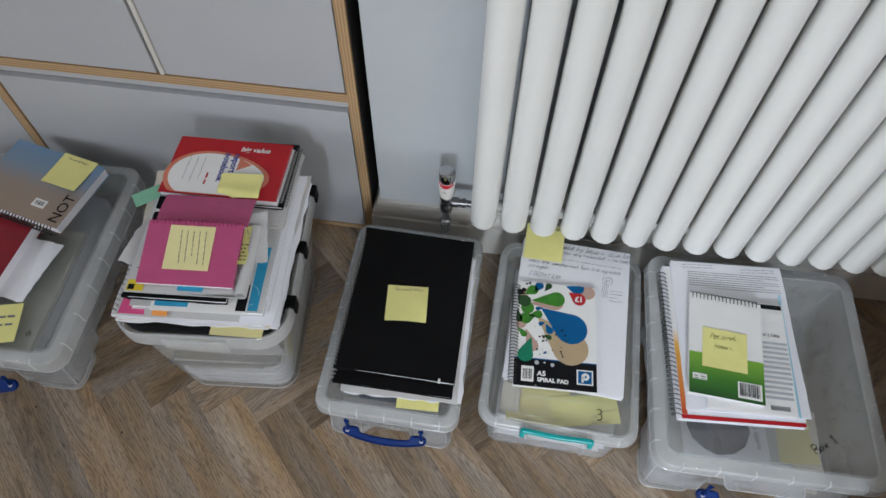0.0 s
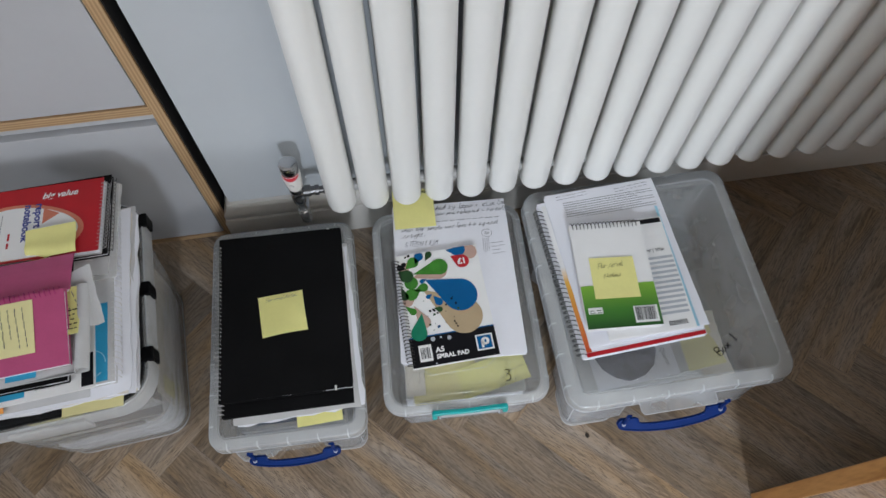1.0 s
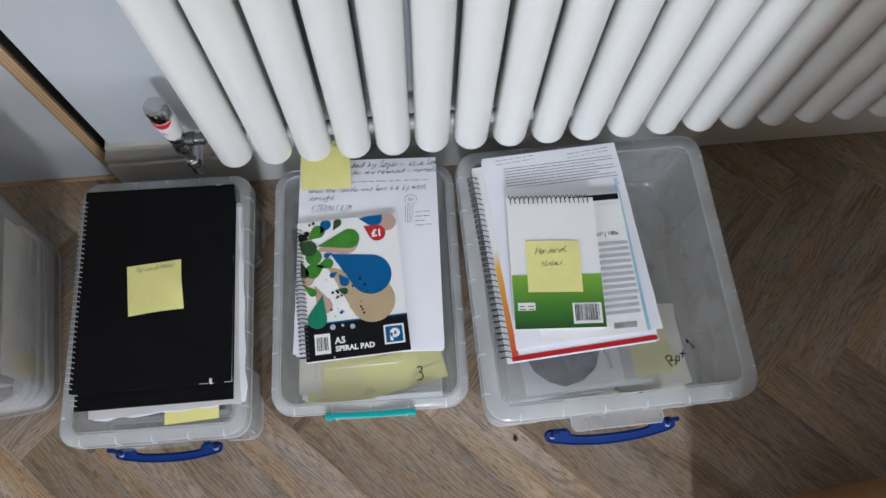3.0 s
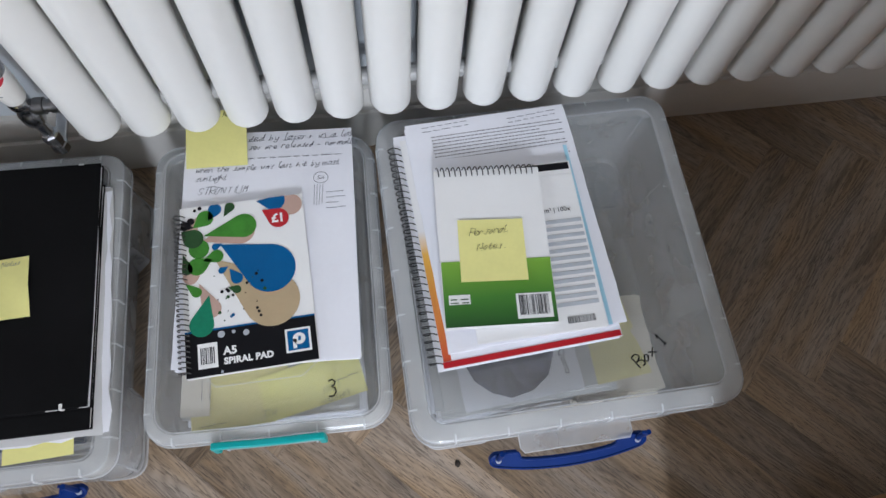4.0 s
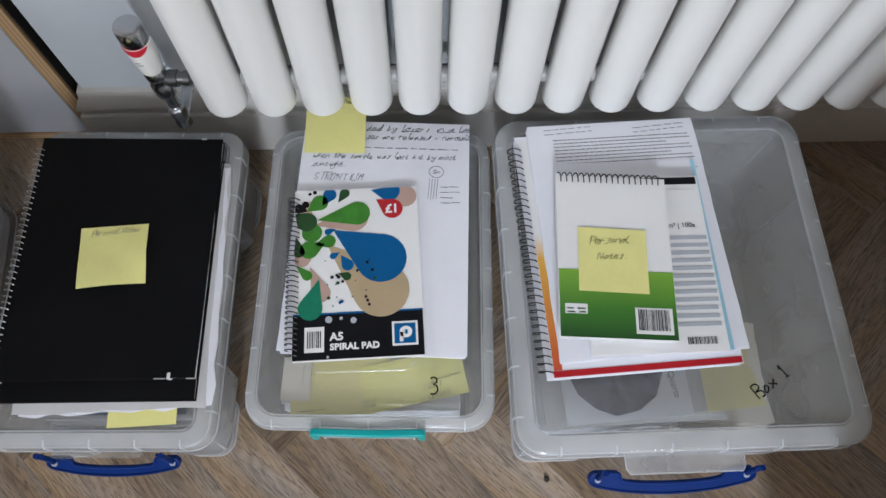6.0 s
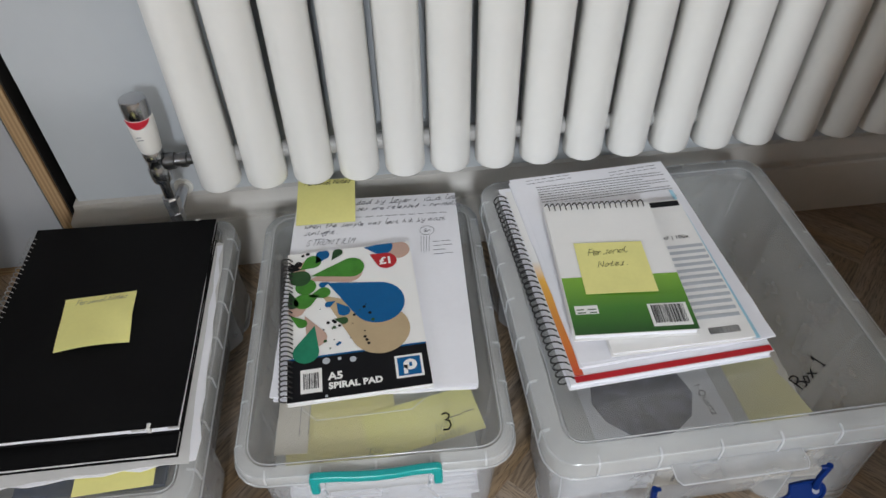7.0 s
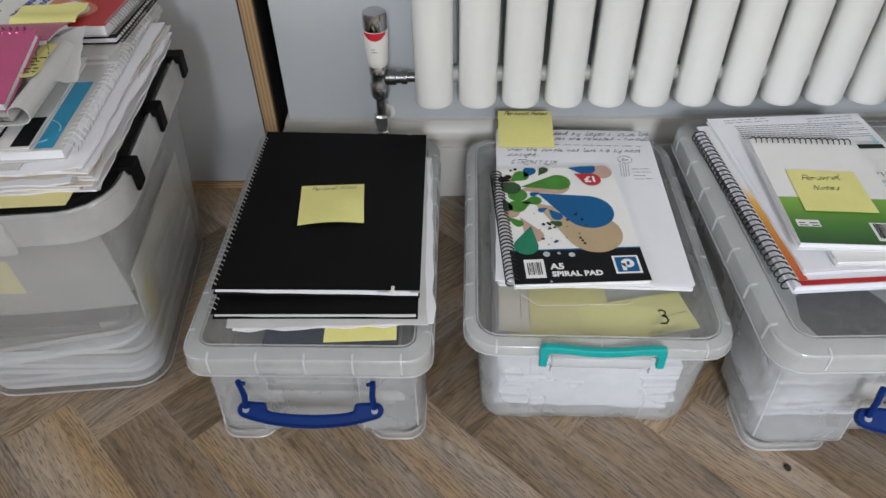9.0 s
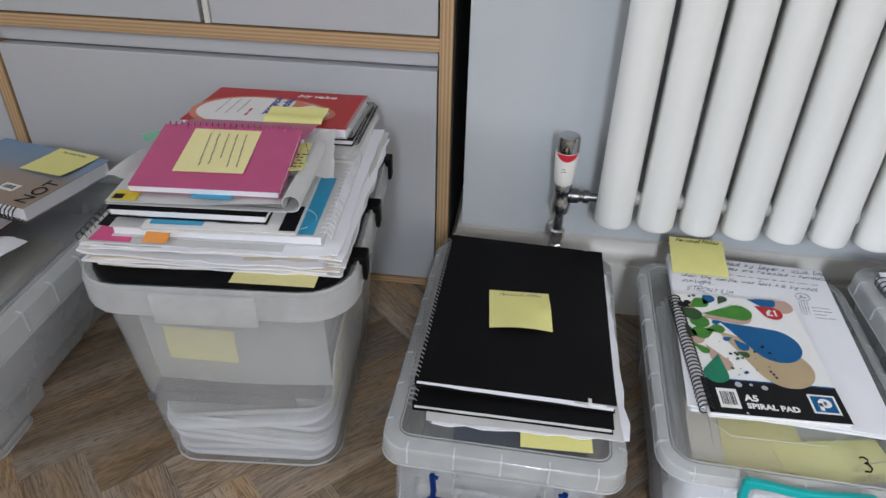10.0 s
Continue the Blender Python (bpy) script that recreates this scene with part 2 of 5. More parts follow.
PAPER = mat("white_paper", (0.83, 0.84, 0.89), 0.8, var=0.03, scale=15, bump=0.1)
PAPER2 = mat("grey_white_paper", (0.6, 0.6, 0.6), 0.8, var=0.05, scale=15, bump=0.1)
CREAM = mat("cream_paper", (0.74, 0.69, 0.61), 0.8, var=0.05, scale=15, bump=0.1)
DULLCREAM = mat("dull_cream_card", (0.5, 0.47, 0.4), 0.7, var=0.08)
BUFF = mat("pale_buff_paper", (0.8, 0.73, 0.34), 0.8, var=0.06, scale=12, bump=0.1)
CRUMB = mat("dark_crumb", (0.02, 0.015, 0.01), 0.8)
YELLOW = mat("yellow_sticky_paper", (0.82, 0.78, 0.3), 0.8, var=0.05, scale=20, bump=0.1)
PALEYEL = mat("pale_yellow_paper", (0.78, 0.72, 0.36), 0.8, var=0.05, scale=20)
ORANGE = mat("orange_tab_paper", (0.85, 0.36, 0.08), 0.7)
MINT = mat("mint_green_paper", (0.25, 0.55, 0.38), 0.7)
BLACK = mat("black_card", (0.006, 0.006, 0.0065), 0.55, var=0.25, scale=12, bump=0.05, spec=0.08)
BAG = mat("black_liner", (0.004, 0.004, 0.0045), 0.5, var=0.3, spec=0.1)
WIRE = mat("dark_wire", (0.05, 0.05, 0.05), 0.3, 0.7)
SILVER = mat("silver_wire", (0.42, 0.42, 0.42), 0.4, 0.5)
WHITEWIRE = mat("white_wire", (0.72, 0.72, 0.7), 0.35)
PINKWIRE = mat("magenta_wire", (0.45, 0.04, 0.2), 0.3, 0.4)
INK = mat("black_ink", (0.006, 0.006, 0.008), 0.5, spec=0.15)
INKGREY = mat("grey_ink", (0.18, 0.18, 0.2), 0.6)
PEN = mat("pen_ink", (0.08, 0.085, 0.12), 0.6)
INKBLUE = mat("blue_ink", (0.04, 0.06, 0.3), 0.6)
MARKER = mat("marker_ink", (0.004, 0.004, 0.004), 0.5, spec=0.1)
COVER = mat("white_glossy_card", (0.84, 0.84, 0.83), 0.32, var=0.02)
P_GREEN = mat("print_green", (0.05, 0.22, 0.025), 0.35, var=0.25, scale=60, spec=0.25)
P_DKGREEN = mat("print_dark_green", (0.02, 0.07, 0.02), 0.35, var=0.2, spec=0.25)
P_TEAL = mat("print_teal_green", (0.01, 0.2, 0.11), 0.35, var=0.2, spec=0.25)
P_BLUE = mat("print_blue", (0.0, 0.1, 0.28), 0.4, var=0.08, spec=0.2)
P_CYAN = mat("print_cyan", (0.03, 0.33, 0.56), 0.35, var=0.1)
P_YELLOW = mat("print_yellow", (0.75, 0.58, 0.03), 0.45)
P_TAN = mat("print_tan", (0.47, 0.36, 0.22), 0.35, var=0.06, spec=0.25)
P_ROSE = mat("print_rose_tan", (0.5, 0.34, 0.28), 0.35, var=0.06, spec=0.25)
P_RED = mat("print_red", (0.46, 0.014, 0.022), 0.34, var=0.08, spec=0.3)
P_SALMON = mat("print_salmon", (0.62, 0.2, 0.12), 0.35)
P_GREY = mat("print_grey", (0.45, 0.48, 0.52), 0.45)
P_PINK = mat("print_pink", (0.7, 0.08, 0.25), 0.4)
P_ICE = mat("print_pale_blue", (0.35, 0.62, 0.75), 0.5)
MAGENTA = mat("magenta_plastic_cover", (0.48, 0.08, 0.2), 0.32, var=0.08)
GREENRUN = gradient("green_print_run", [(0.0, (0.01, 0.07, 0.012)), (0.45, (0.05, 0.2, 0.02)), (1.0, (0.2, 0.42, 0.04))], 1, 0.0, 0.078)
TRAYGREY = mat("grey_tray_plastic", (0.1, 0.1, 0.11), 0.4)
SLATE = mat("slate_grey_card", (0.4, 0.425, 0.47), 0.55)
KHAKI = mat("grey_green_card", (0.36, 0.365, 0.33), 0.6, var=0.06)
BEACH = gradient("blue_to_sand_print", [(0.0, (0.33, 0.25, 0.19)), (0.45, (0.3, 0.24, 0.2)), (0.7, (0.2, 0.27, 0.36)), (1.0, (0.16, 0.27, 0.42))], 1, 0.0, 0.155)
FIRERUN = gradient("amber_print_run", [(0.0, (0.55, 0.03, 0.02)), (0.5, (0.76, 0.42, 0.06)), (0.6, (0.8, 0.8, 0.8)), (1.0, (0.8, 0.8, 0.8))], 1, 0.0, 0.29)
NAVY = mat("dark_blue_folder", (0.06, 0.1, 0.19), 0.5)
STEEL = mat("pale_grey_file_card", (0.45, 0.45, 0.46), 0.45)
MAROON = mat("dark_red_cover", (0.22, 0.005, 0.015), 0.4, var=0.15)

# ---- shapes ----


def slab(x0, x1, y0, y1, z0, z1, bev=0.0, seg=2):
    bm = bmesh.new()
    bmesh.ops.create_cube(bm, size=1.0)
    for v in bm.verts:
        v.co = Vector(((x0 + x1) / 2 + v.co.x * (x1 - x0), (y0 + y1) / 2 + v.co.y * (y1 - y0), (z0 + z1) / 2 + v.co.z * (z1 - z0)))
    if bev:
        bmesh.ops.bevel(bm, geom=bm.edges[:], offset=bev, segments=seg, profile=0.5, affect="EDGES")
    return take(bm)


def take(bm):
    bm.verts.index_update()
    out = [v.co.copy() for v in bm.verts], [[v.index for v in f.verts] for f in bm.faces]
    bm.free()
    return out


def join(*geos):
    vs, fs = [], []
    for v, f in geos:
        k = len(vs)
        vs += list(v)
        fs += [[i + k for i in q] for q in f]
    return vs, fs


def moved(geo, m):
    return [m @ Vector(v) for v in geo[0]], geo[1]


def rrect(w, d, r, z, k=5):
    """A rounded rectangle, counter-clockwise."""
    out = []
    for cx, cy, a0 in ((w / 2 - r, d / 2 - r, 0), (-w / 2 + r, d / 2 - r, 90), (-w / 2 + r, -d / 2 + r, 180), (w / 2 - r, -d / 2 + r, 270)):
        for i in range(k + 1):
            a = radians(a0 + 90 * i / k)
            out.append(Vector((cx + r * math.cos(a), cy + r * math.sin(a), z)))
    return out


def loft(sections, cap0=True, cap1=True, closed=False):
    n = len(sections[0])
    vs = [p for s in sections for p in s]
    fs = []
    for k in range(len(sections) - (0 if closed else 1)):
        a, b = k * n, ((k + 1) % len(sections)) * n
        for i in range(n):
            j = (i + 1) % n
            fs.append([a + i, a + j, b + j, b + i])
    if cap0 and not closed:
        fs.append(list(range(n))[::-1])
    if cap1 and not closed:
        fs.append([(len(sections) - 1) * n + i for i in range(n)])
    return vs, fs


def lathe(profile, n=20, centre=(0, 0, 0), axis="z"):
    """Turned shape from rows of radius and height."""
    secs = []
    for r, h in profile:
        ring = []
        for i in range(n):
            a = 2 * math.pi * i / n
            p = (r * math.cos(a), r * math.sin(a), h)
            if axis == "x":
                p = (h, r * math.cos(a), r * math.sin(a))
            elif axis == "y":
                p = (r * math.sin(a), h, r * math.cos(a))
            ring.append(Vector(p) + Vector(centre))
        secs.append(ring)
    return loft(secs)


def tube(points, r, n=8, closed=False):
    pts = [Vector(p) for p in points]
    secs = []
    up = Vector((0.13, 0.31, 0.94))
    for i, p in enumerate(pts):
        a = pts[i - 1] if (i or closed) else p
        b = pts[(i + 1) % len(pts)] if (i + 1 < len(pts) or closed) else p
        d = (b - a).normalized()
        s = d.cross(up).normalized()
        t = s.cross(d)
        secs.append([p + r * (math.cos(2 * math.pi * k / n) * s + math.sin(2 * math.pi * k / n) * t) for k in range(n)])
    return loft(secs, closed=closed)


def prism(outline, z0, z1):
    n = len(outline)
    vs = [Vector((x, y, z0)) for x, y in outline] + [Vector((x, y, z1)) for x, y in outline]
    fs = [list(range(n))[::-1], [n + i for i in range(n)]] + [[i, (i + 1) % n, n + (i + 1) % n, n + i] for i in range(n)]
    return vs, fs


def sheet(w, d, th, lift, nx=10, ny=10, edge=0.0, seed=0):
    """A thin sheet from (0, 0) to (w, d); lift(u, v) bends it, edge makes its outline uneven."""
    rnd = random.Random(seed)
    jx = [rnd.uniform(-edge, edge) for _ in range(ny + 1)]
    jy = [rnd.uniform(-edge, edge) for _ in range(nx + 1)]
    vs, fs = [], []
    for side in (0, 1):
        for j in range(ny + 1):
            for i in range(nx + 1):
                u, v = i / nx, j / ny
                x = w * u + (jx[j] if i in (0, nx) else 0)
                y = d * v + (jy[i] if j in (0, ny) else 0)
                vs.append(Vector((x, y, lift(u, v) + side * th)))
    k, m = (nx + 1) * (ny + 1), nx + 1
    for j in range(ny):
        for i in range(nx):
            a = j * m + i
            fs.append([a, a + m, a + m + 1, a + 1])
            fs.append([k + a, k + a + 1, k + a + m + 1, k + a + m])
    ring = [i for i in range(nx)] + [j * m + nx for j in range(ny)] + [ny * m + i for i in range(nx, 0, -1)] + [j * m for j in range(ny, 0, -1)]
    for q, a in enumerate(ring):
        b = ring[(q + 1) % len(ring)]
        fs.append([a, b, k + b, k + a])
    return vs, fs


def lettering(words, size, at=(0, 0), turn=0.0, z=0.0, shear=0.0, space=1.0, bold=0.0):
    """Words as a flat mesh; at is the start of the base line."""
    cu = bpy.data.curves.new("lettering", "FONT")
    cu.body, cu.size, cu.shear, cu.space_character, cu.offset, cu.extrude = words, size, shear, space, bold, 0.0001
    cu.resolution_u = 3
    ob = bpy.data.objects.new("lettering", cu)
    scene.collection.objects.link(ob)
    me = bpy.data.meshes.new_from_object(ob.evaluated_get(bpy.context.evaluated_depsgraph_get()))
    bpy.data.objects.remove(ob)
    bpy.data.curves.remove(cu)
    m = pose(at[0], at[1], z, 0, 0, turn)
    geo = [m @ v.co for v in me.vertices], [list(f.vertices) for f in me.polygons]
    bpy.data.meshes.remove(me)
    return geo


def strokes(lines, z, width=0.0012):
    """Hand-drawn marks: each line is a list of points."""
    return join(*[tube([(x, y, z) for x, y in ln], width / 2, 5) for ln in lines])


# pen shapes of letters on a grid 5 wide: base line 2, small letters to 5, tall ones to 8, tails to 0
PENMAN = {
    "a": "453514031222344543 42", "b": "18130222334425 14", "c": "4535150403122232", "d": "3525140312223448 4843", "e": "0334353515040312223243", "f": "473818131020 0535",
    "g": "4535140312234445 4541301011", "h": "1802 0314254342", "i": "2523 223243 2727", "k": "1802 4503 1442", "l": "271813223243", "m": "0502 04152522 24354542", "n": "0502 0415253542", "o": "251403122233443525",
    "p": "1510 14254433221213", "r": "0502 04152534", "s": "4535253423321202", "t": "2713223243 0535", "u": "0503122233 453343", "v": "051245", "w": "0512243245", "y": "0513224345 4541301011", "-": "0444", ".": "2232",
    "A": "0238 3852 1444", "B": "0802 0838461515444222", "C": "4738180703123243", "E": "48080242 0535", "H": "0802 4842 0545", "I": "2822", "L": "080242", "M": "0218254842", "N": "02084248",
    "O": "281704032233465728", "P": "0802 083847450515", "R": "0802 083847350542", "S": "47381806153433221203", "T": "0848 2822", "U": "080312324348", "X": "0842 4802", "x": "0542 4502", "1": "162822 1232",
}


def hand(words, size, at=(0, 0), turn=0.0, z=0.0, width=0.0005, slant=0.3, seed=1, space=1.0, wild=0.5):
    """Words in uneven pen strokes; at is the start of the base line, size the height of a tall letter."""
    rnd, x, out = random.Random(seed), 0.0, []
    m, k = pose(at[0], at[1], z, 0, 0, turn), size / 6
    for ch in words:
        if ch == " ":
            x += 3.4 * space
            continue
        dy, big = rnd.uniform(-0.5, 0.5) * wild, 1 + rnd.uniform(-0.14, 0.14) * wild * 2
        for line in PENMAN[ch].split():
            pts = []
            for c in range(0, len(line) - 1, 2):
                a, b = int(line[c]) * big * 0.82, (int(line[c + 1]) - 2) * big + dy
                pts.append(((x + a + rnd.uniform(-0.22, 0.22) * wild + slant * b) * k, (b + rnd.uniform(-0.25, 0.25) * wild) * k, 0))
            fine = []
            for i in range(len(pts) - 1):
                p0, p1, p2, p3 = (Vector(pts[min(len(pts) - 1, max(0, i + o))]) for o in (-1, 0, 1, 2))
                for j in range(3):
                    t = j / 3
                    fine.append(0.5 * (2 * p1 + (p2 - p0) * t + (2 * p0 - 5 * p1 + 4 * p2 - p3) * t * t + (3 * p1 - p0 - 3 * p2 + p3) * t ** 3))
            fine.append(Vector(pts[-1]))
            fine = [p for i, p in enumerate(fine) if i == 0 or (p - fine[i - 1]).length > 1e-6]
            if len(fine) < 2:
                fine = [fine[0], fine[0] + Vector((0.35 * k, 0, 0))]
            out.append(tube(fine, width / 2, 4))
        x += (4.6 if ch in "mwMHNOU" else 2.6 if ch in "il1I." else 3.9) * space
    return moved(join(*out), m)


def bars(x0, x1, y1, rows, step, height, z, seed, word=(0.006, 0.022), gap=0.004, slant=0.0):
    """Rows of unreadable writing, as plain bars of word length."""
    rnd = random.Random(seed)
    out = []
    for k in range(rows):
        y, x = y1 - k * step, x0
        stop = x1 - (rnd.random() * 0.25 * (x1 - x0) if k % 3 == 2 else 0)
        while x < stop - word[0]:
            w = min(rnd.uniform(*word), stop - x)
            dy = slant * (x - x0)
            out.append(slab(x, x + w, y + dy, y + dy + height, z, z + 0.0002))
            x += w + gap
    return join(*out)


def barcode(x0, x1, y0, y1, z, seed):
    rnd = random.Random(seed)
    out, x = [], x0
    while x < x1:
        w = rnd.choice((0.0004, 0.0004, 0.0008, 0.0012))
        out.append(slab(x, min(x1, x + w), y0, y1, z, z + 0.0002))
        x += w + rnd.choice((0.0005, 0.0007, 0.001))
    return join(*out)


def coil(length, r, pitch, wire, side="x"):
    """A wire helix that runs along y (side x) or along x (side y), round z 0."""
    k, q = int(length / pitch), 11
    pts = []
    for i in range(k * q + 1):
        a = 2 * math.pi * i / q
        c = pitch * (i / q + 0.32 * math.sin(a) / (2 * math.pi) * 2)
        p = (r * math.cos(a), c, r * math.sin(a))
        pts.append(p if side == "x" else (p[1], p[0], p[2]))
    return tube(pts, wire, 4)


def drop(cx, cy, r, tx, ty, z, n=22):
    """A teardrop: a round head and a curved tail to (tx, ty)."""
    a0, dist = math.atan2(ty - cy, tx - cx), math.hypot(tx - cx, ty - cy)
    out = []
    if dist <= r * 1.05:
        out = [(cx + r * math.cos(2 * math.pi * i / n), cy + r * math.sin(2 * math.pi * i / n)) for i in range(n)]
    else:
        open_ = math.acos(r / dist)
        for i in range(n + 1):
            a = a0 + open_ + (2 * math.pi - 2 * open_) * i / n
            out.append((cx + r * math.cos(a), cy + r * math.sin(a)))
        out.append((tx, ty))
    return prism(out, z, z + 0.00012)


def part(name, geo, material, parent=None, label="", smooth=False, at=None):
    me = bpy.data.meshes.new(name)
    me.from_pydata([tuple(v) for v in geo[0]], [], geo[1])
    bm = bmesh.new()
    bm.from_mesh(me)
    bmesh.ops.recalc_face_normals(bm, faces=bm.faces[:])
    bm.to_mesh(me)
    bm.free()
    me.materials.append(material)
    if smooth:
        me.shade_smooth()
        me.set_sharp_from_angle(angle=radians(35))
    ob = new(name, me)
    if parent is not None:
        ob.parent = parent
    if at is not None:
        ob.matrix_basis = at
    return tagged(ob, label, "", "", "stuff") if name in ("writing", "sketch") else tagged(ob, label)


def again(ob, m):
    """The same mesh once more as a sibling part."""
    o = new(ob.name.split(".")[0], ob.data)
    o.parent = ob.parent
    o.matrix_basis = m
    return o


def thing(name, m, label, category, group="", kind=""):
    ob = new(name)
    ob.empty_display_size = 0.05
    ob.matrix_basis = m
    return tagged(ob, label, category, group, kind)


def setting(name, geo, material, label, smooth=False):
    return tagged(part(name, geo, material, None, "", smooth), label, name.split("_")[0], "", "structure")


# ---- the room ----
XW, XE, YS, YN, TOP = -2.3, 2.45, -2.4, 0.985, 2.6
setting("wall_north", slab(-0.08, XE, YN, 1.6, 0, TOP), WALL, "pale blue-white painted wall behind the radiator")
setting("wall_alcove", slab(XW, -0.08, 1.5, 1.6, 0, TOP), WALL, "pale painted back wall of the alcove")
setting("wall_west", join(slab(XW - 0.15, XW, YS, -1.45, 0, TOP), slab(XW - 0.15, XW, -0.35, 1.6, 0, TOP), slab(XW - 0.15, XW, -1.45, -0.35, 0, 0.9), slab(XW - 0.15, XW, -1.45, -0.35, 2.1, TOP)), ROOM, "plain white painted side wall with a window opening")
# the east opening is added to go with the side fill lamp
setting("wall_east", join(slab(XE, XE + 0.15, YS, -1.75, 0, TOP), slab(XE, XE + 0.15, -0.65, 1.6, 0, TOP), slab(XE, XE + 0.15, -1.75, -0.65, 0, 0.8), slab(XE, XE + 0.15, -1.75, -0.65, 2.0, TOP)), ROOM, "plain white painted wall with an opening added for the fill lamp")
SILL, HEAD = 1.15, 2.2
setting("wall_south", join(slab(XW, 0.09, YS - 0.15, YS, 0, TOP), slab(0.74, 0.95, YS - 0.15, YS, 0, TOP), slab(1.92, XE, YS - 0.15, YS, 0, TOP), *[slab(x0, x1, YS - 0.15, YS, z0, z1) for x0, x1 in ((0.09, 0.74), (0.95, 1.92)) for z0, z1 in ((0, SILL), (HEAD, TOP))]), ROOM, "plain white painted wall with two window openings")
setting("ceiling", slab(XW, XE, YS, 1.6, TOP, TOP + 0.1), CEIL, "plain white painted ceiling")
floor = setting("floor", slab(XW - 0.3, XE + 0.3, YS - 0.3, 1.7, -0.05, -0.0025), SUBFLOOR, "grey-brown oak herringbone plank floor")

SKIRT_PROFILE = [(0.0, 0.0), (0.0195, 0.0), (0.02, 0.004), (0.02, 0.088), (0.0185, 0.0925), (0.0145, 0.094), (0.0145, 0.1), (0.0165, 0.104), (0.0165, 0.11), (0.012, 0.118), (0.0075, 0.126), (0.0065, 0.134), (0.0, 0.136)]


def skirting(name, path, label):
    secs = []
    for (x, y), (ox, oy) in path:
        secs.append([Vector((x + ox * d, y + oy * d, z)) for d, z in SKIRT_PROFILE])
    setting(name, loft(secs), SKIRT, label, True)


skirting("baseboard", [((-0.08, 1.49), (-1, 0)), ((-0.08, YN), (-1, -1)), ((XE, YN), (0, -1))], "cream-white moulded skirting board along the wall")

# ---- cabinet in the alcove ----
cabinet = thing("cabinet", pose(-0.103, 0.99, 0), "built-in cupboard with grey-white laminate fronts and bare plywood edges", "cabinet")
part("side_panel", slab(-0.019, 0, 0, 0.45, 0, 2.0, 0.0006, 1), PLYX, cabinet, "plywood side panel with layered edge")
part("side_panel", slab(-0.722, -0.703, 0, 0.45, 0, 2.0, 0.0006, 1), PLYX, cabinet, "plywood upright with layered edge")
part("side_panel", slab(-1.44, -1.421, 0, 0.45, 0, 2.0, 0.0006, 1), PLYX, cabinet, "plywood upright with layered edge")
for x0, x1 in ((-0.703, -0.019), (-1.421, -0.722)):
    part("shelf", slab(x0, x1, 0, 0.45, 0.408, 0.427, 0.0006, 1), PLYZ, cabinet, "plywood shelf with layered edge")
    part("base", slab(x0, x1, 0.001, 0.45, 0.0, 0.012, 0.0006, 1), PLYZ, cabinet, "plywood base strip")
    part("top", slab(x0, x1, 0, 0.45, 1.981, 2.0, 0.0006, 1), PLYZ, cabinet)
    part("drawer_front", slab(x0 + 0.003, x1 - 0.003, 0.002, 0.02, 0.0145, 0.3795, 0.0012), LAMINATE, cabinet, "grey-white laminate drawer front")
    part("finger_rail", slab(x0 + 0.003, x1 - 0.003, 0.012, 0.03, 0.384, 0.4065, 0.0008), LAMINATE, cabinet, "pale recessed rail above the drawer")
    part("finger_groove", slab(x0 + 0.003, x1 - 0.003, 0.022, 0.032, 0.37, 0.386), GROOVE, cabinet, "dark shadow groove")
    xm = (x0 + x1) / 2 + 0.006
    part("door", slab(x0 + 0.003, xm - 0.0105, 0.002, 0.02, 0.4295, 1.978, 0.0012), LAMINATE, cabinet, "grey-white laminate cupboard door")
    part("door", slab(xm + 0.0065, x1 - 0.003, 0.002, 0.02, 0.4295, 1.978, 0.0012), LAMINATE, cabinet, "grey-white laminate cupboard door")
    part("door_strip", slab(xm - 0.003, xm + 0.006, -0.001, 0.02, 0.4295, 1.978, 0.0015), SKIRT, cabinet, "white edge strip between the doors")
# thin sheet over the plywood puts the gap's shade into its colour
part("outer_face", slab(0.0005, 0.0025, 0.004, 0.45, 0, 2.0), SHADOWGAP, cabinet, "black sheet painted in for the shade of the gap by the wall")
part("back_panel", slab(-1.44, 0, 0.451, 0.457, 0, 2.0), LAMINATE, cabinet)

# ---- honey-coloured board standing on the floor ----
board = thing("wooden_board", pose(0.789, 0.3245, 0, 0, 0, 5), "tall honey-varnished wooden board standing on the floor", "board")
part("panel", slab(0, 0.95, -0.0125, 0.0125, 0, 1.9, 0.002, 2), HONEY, board)

# ---- radiator ----
PITCH, COLS, RX = 0.0584, 24, 0.1416
radiator = thing("radiator", pose(RX, 0.913, 0.2065), "white enamelled column radiator mounted on the wall", "radiator")
R, HT = 0.0257, 0.95
prof = [(0.0, 0.0015), (0.012, 0.0008), (R - 0.003, 0.0), (R - 0.0012, 0.0008), (R - 0.0003, 0.003), (R, 0.006), (R, HT - 0.008), (R - 0.004, HT), (0.0, HT)]
col = part("column", lathe(prof[1:-1], 28), RAD, radiator, "", True)
for i in range(1, COLS):
    again(col, pose(i * PITCH, 0, 0))
rear = part("rear_column", ([Vector((v.x * 0.72, v.y * 0.42 + 0.04, v.z + 0.004)) for v in lathe(prof[1:-1], 28)[0]], lathe(prof[1:-1], 28)[1]), RAD, radiator, "flat rear column", True)
for i in range(1, COLS):
    again(rear, pose(i * PITCH, 0, 0))
link = part("connector", lathe([(0.0105, 0.019), (0.0112, 0.023), (0.0112, 0.0354), (0.0105, 0.0394)], 16, (0, 0.012, 0.034), "x"), SLEEVE, radiator, "grey-white header sleeve between columns", True)
for i in range(1, COLS - 1):
    again(link, pose(i * PITCH, 0, 0))
